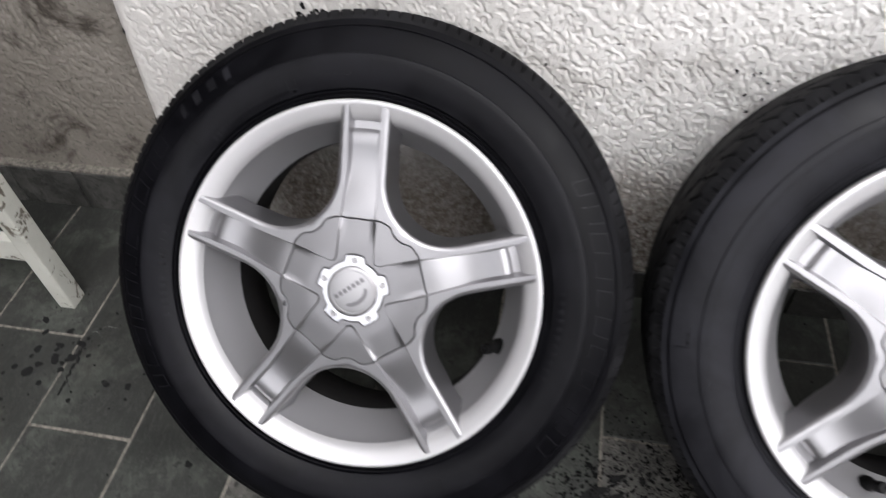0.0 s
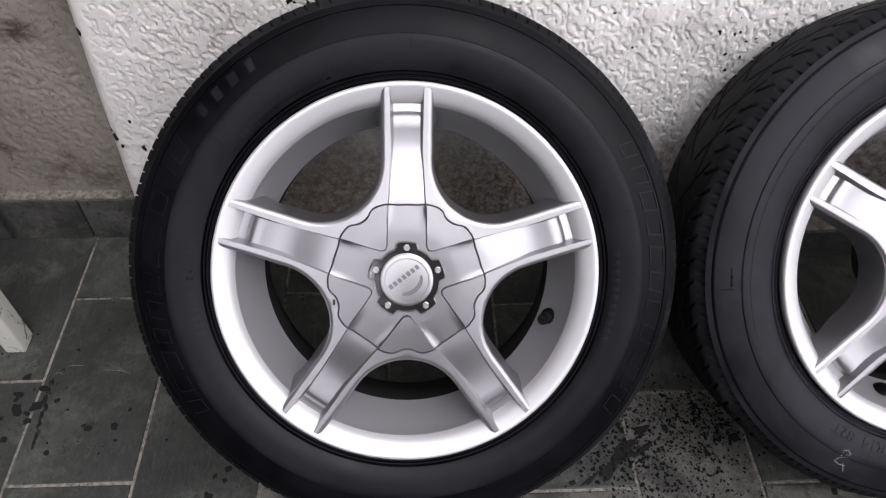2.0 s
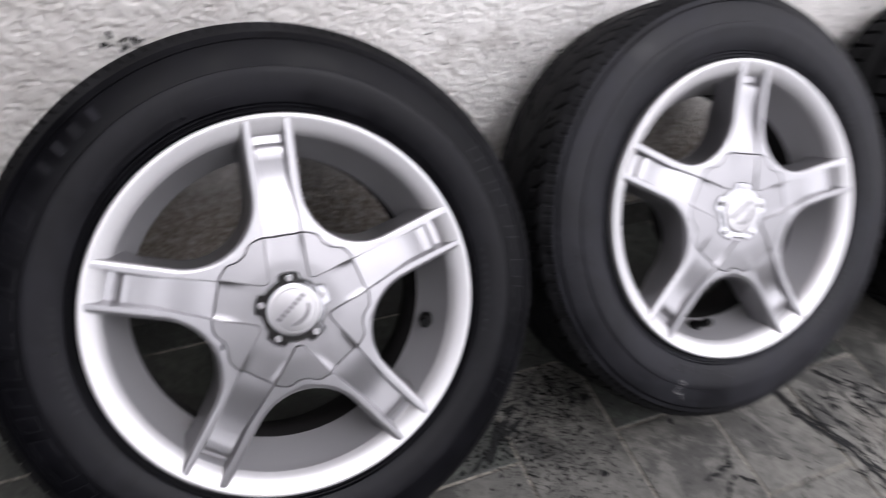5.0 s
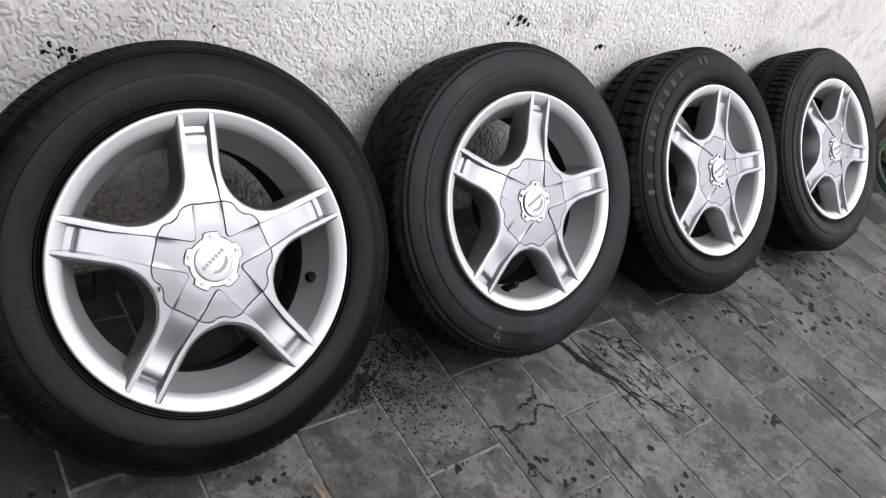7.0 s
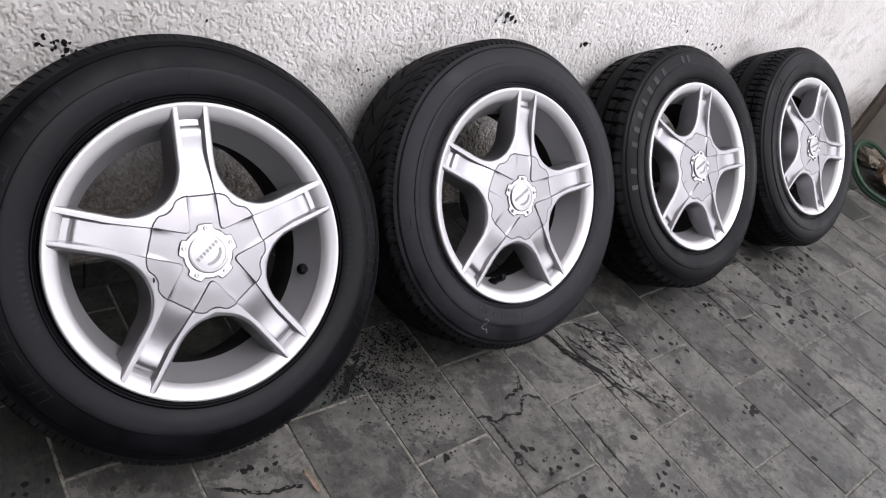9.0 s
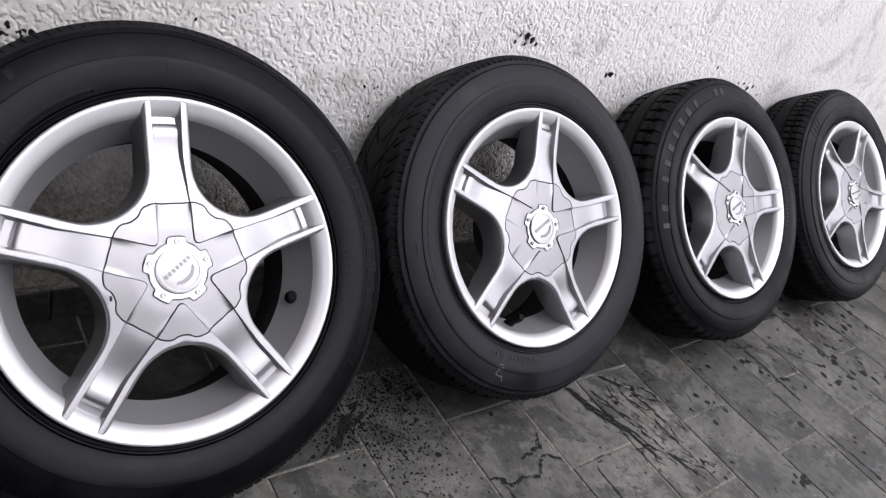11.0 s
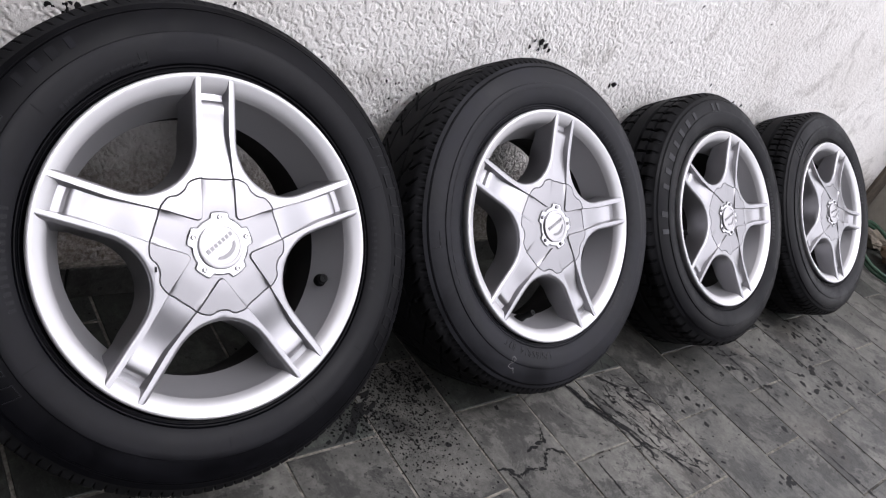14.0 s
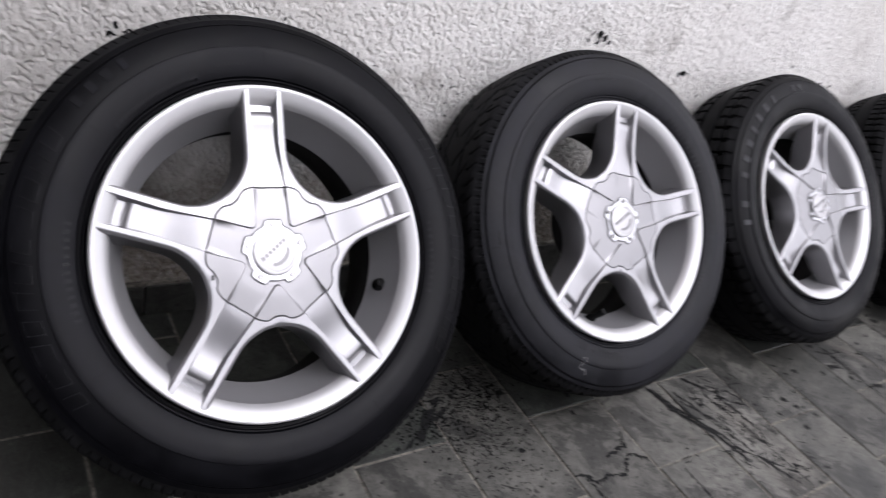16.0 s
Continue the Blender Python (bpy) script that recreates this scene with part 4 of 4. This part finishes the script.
smear([(0.738, -0.400), (0.752, -0.456), (0.790, -0.527), (0.800, -0.575)], 0.0036, 0.25)
smear([(0.780, -0.420), (0.805, -0.503), (0.823, -0.591), (0.853, -0.664)], 0.005, 0.55)
smear([(0.830, -0.40), (0.872, -0.441), (0.885, -0.55)], 0.005, 0.6)
for _ in range(85):
    cx, cy, way = rng.gauss(0.850, 0.050), rng.gauss(-0.490, 0.075), rng.gauss(-1.15, 0.5)
    ln = rng.uniform(0.008, 0.030)
    smear([(cx, cy), (cx + ln * math.cos(way), cy + ln * math.sin(way))], rng.uniform(0.0010, 0.0022), 0.35)
for _ in range(28):
    cx, cy, way = rng.uniform(0.3, 2.2), rng.uniform(-0.85, -0.35), rng.gauss(-1.3, 0.7)
    ln = rng.uniform(0.006, 0.024)
    smear([(cx, cy), (cx + ln * math.cos(way), cy + ln * math.sin(way))], rng.uniform(0.001, 0.0024), 0.25)
smear([(0.449, -0.513), (0.470, -0.520), (0.477, -0.538), (0.505, -0.530), (0.538, -0.540), (0.560, -0.515), (0.577, -0.509), (0.600, -0.525)], 0.0030, 0.2)
smear([(0.535, -0.50), (0.580, -0.490), (0.600, -0.45)], 0.0045, 0.5)
smear([(-0.015, -0.455), (0.044, -0.492), (0.10, -0.50)], 0.0035, 0.4)
smear([(0.235, -0.375), (0.281, -0.335), (0.315, -0.32)], 0.012, 0.1)
smear([(1.28, -0.43), (1.42, -0.47), (1.50, -0.56)], 0.005, 0.8)
smear([(-0.66, -0.27), (-0.62, -0.36), (-0.60, -0.45)], 0.007, 0.7)
for _ in range(34):
    stain(rng.gauss(-0.540, 0.035), rng.gauss(-0.255, 0.060), 0.002 + 0.008 * rng.random() ** 2, rng.uniform(0.4, 1.5))
smear([(-0.500, -0.21), (-0.497, -0.26), (-0.494, -0.31)], 0.003, 0.3)
for cx, cy, count, spread in ((1.579, -0.389, 16, 0.05), (1.765, -0.462, 14, 0.05), (1.646, -0.618, 12, 0.04), (1.271, -0.493, 12, 0.03), (1.075, -0.749, 8, 0.012), (0.906, -0.638, 14, 0.03), (1.085, -0.417, 12, 0.04), (0.519, -0.65, 10, 0.015), (0.492, -0.608, 6, 0.01), (1.092, -0.506, 12, 0.04), (0.709, -0.775, 14, 0.02), (1.396, -0.795, 8, 0.05), (0.387, -0.324, 12, 0.03), (0.051, -0.441, 12, 0.02)):
    for _ in range(count):
        stain(rng.gauss(cx, spread), rng.gauss(cy, spread * 0.7), 0.0012 + 0.0068 * rng.random() ** 2, rng.uniform(0.4, 1.5))
for line in [[(1.266, -0.702), (1.276, -0.811), (1.276, -0.917)], [(1.307, -0.387), (1.308, -0.515), (1.3, -0.612)], [(0.762, -0.433), (0.786, -0.555), (0.872, -0.648)], [(0.845, -0.444), (0.866, -0.552), (0.874, -0.679)], [(0.466, -0.52), (0.469, -0.586), (0.481, -0.652)], [(0.654, -0.565), (0.654, -0.648), (0.653, -0.726)]]:
    smear(line, rng.uniform(0.0022, 0.0038), 0.5)
smear([(0.462 + 0.007 * math.cos(k * 0.6), -0.618 + 0.007 * math.sin(k * 0.6)) for k in range(12)], 0.0016, 0.0)
tagged(part("oil_drops", mesh_of("oil_drops", verts, faces), SOOT, None, "dried black drops and splashes on slate"), category="drops", kind="stuff")

# pale scratches on the dark tiles
verts, faces = [], []
for x0, y0, length, way, wide in ((-0.488, -0.189, 0.026, 0.16, 0.0006), (-0.435, -0.193, 0.042, -0.21, 0.0007), (-0.418, -0.192, 0.018, -0.32, 0.0005), (-0.501, -0.199, 0.013, -0.05, 0.0005), (-0.353, -0.259, 0.012, -0.85, 0.0004)):
    n = 7
    k = len(verts)
    for i in range(n):
        t = i / (n - 1)
        bend = 0.0016 * math.sin(5 * t + x0 * 90)
        half = wide * (0.25 + 0.75 * math.sin(math.pi * t)) * (0.6 + 0.6 * rng.random())
        cx, cy = x0 + length * t * math.cos(way) - bend * math.sin(way), y0 + length * t * math.sin(way) + bend * math.cos(way)
        for side in (-1, 1):
            verts.append((cx - side * half * math.sin(way), cy + side * half * math.cos(way), 0.0011))
    faces += grid_faces(n, 2, False, k)
tagged(part("scratches", mesh_of("scratches", verts, faces), CHALK, None, "fine pale scratches on dark slate"), category="scratches", kind="stuff")
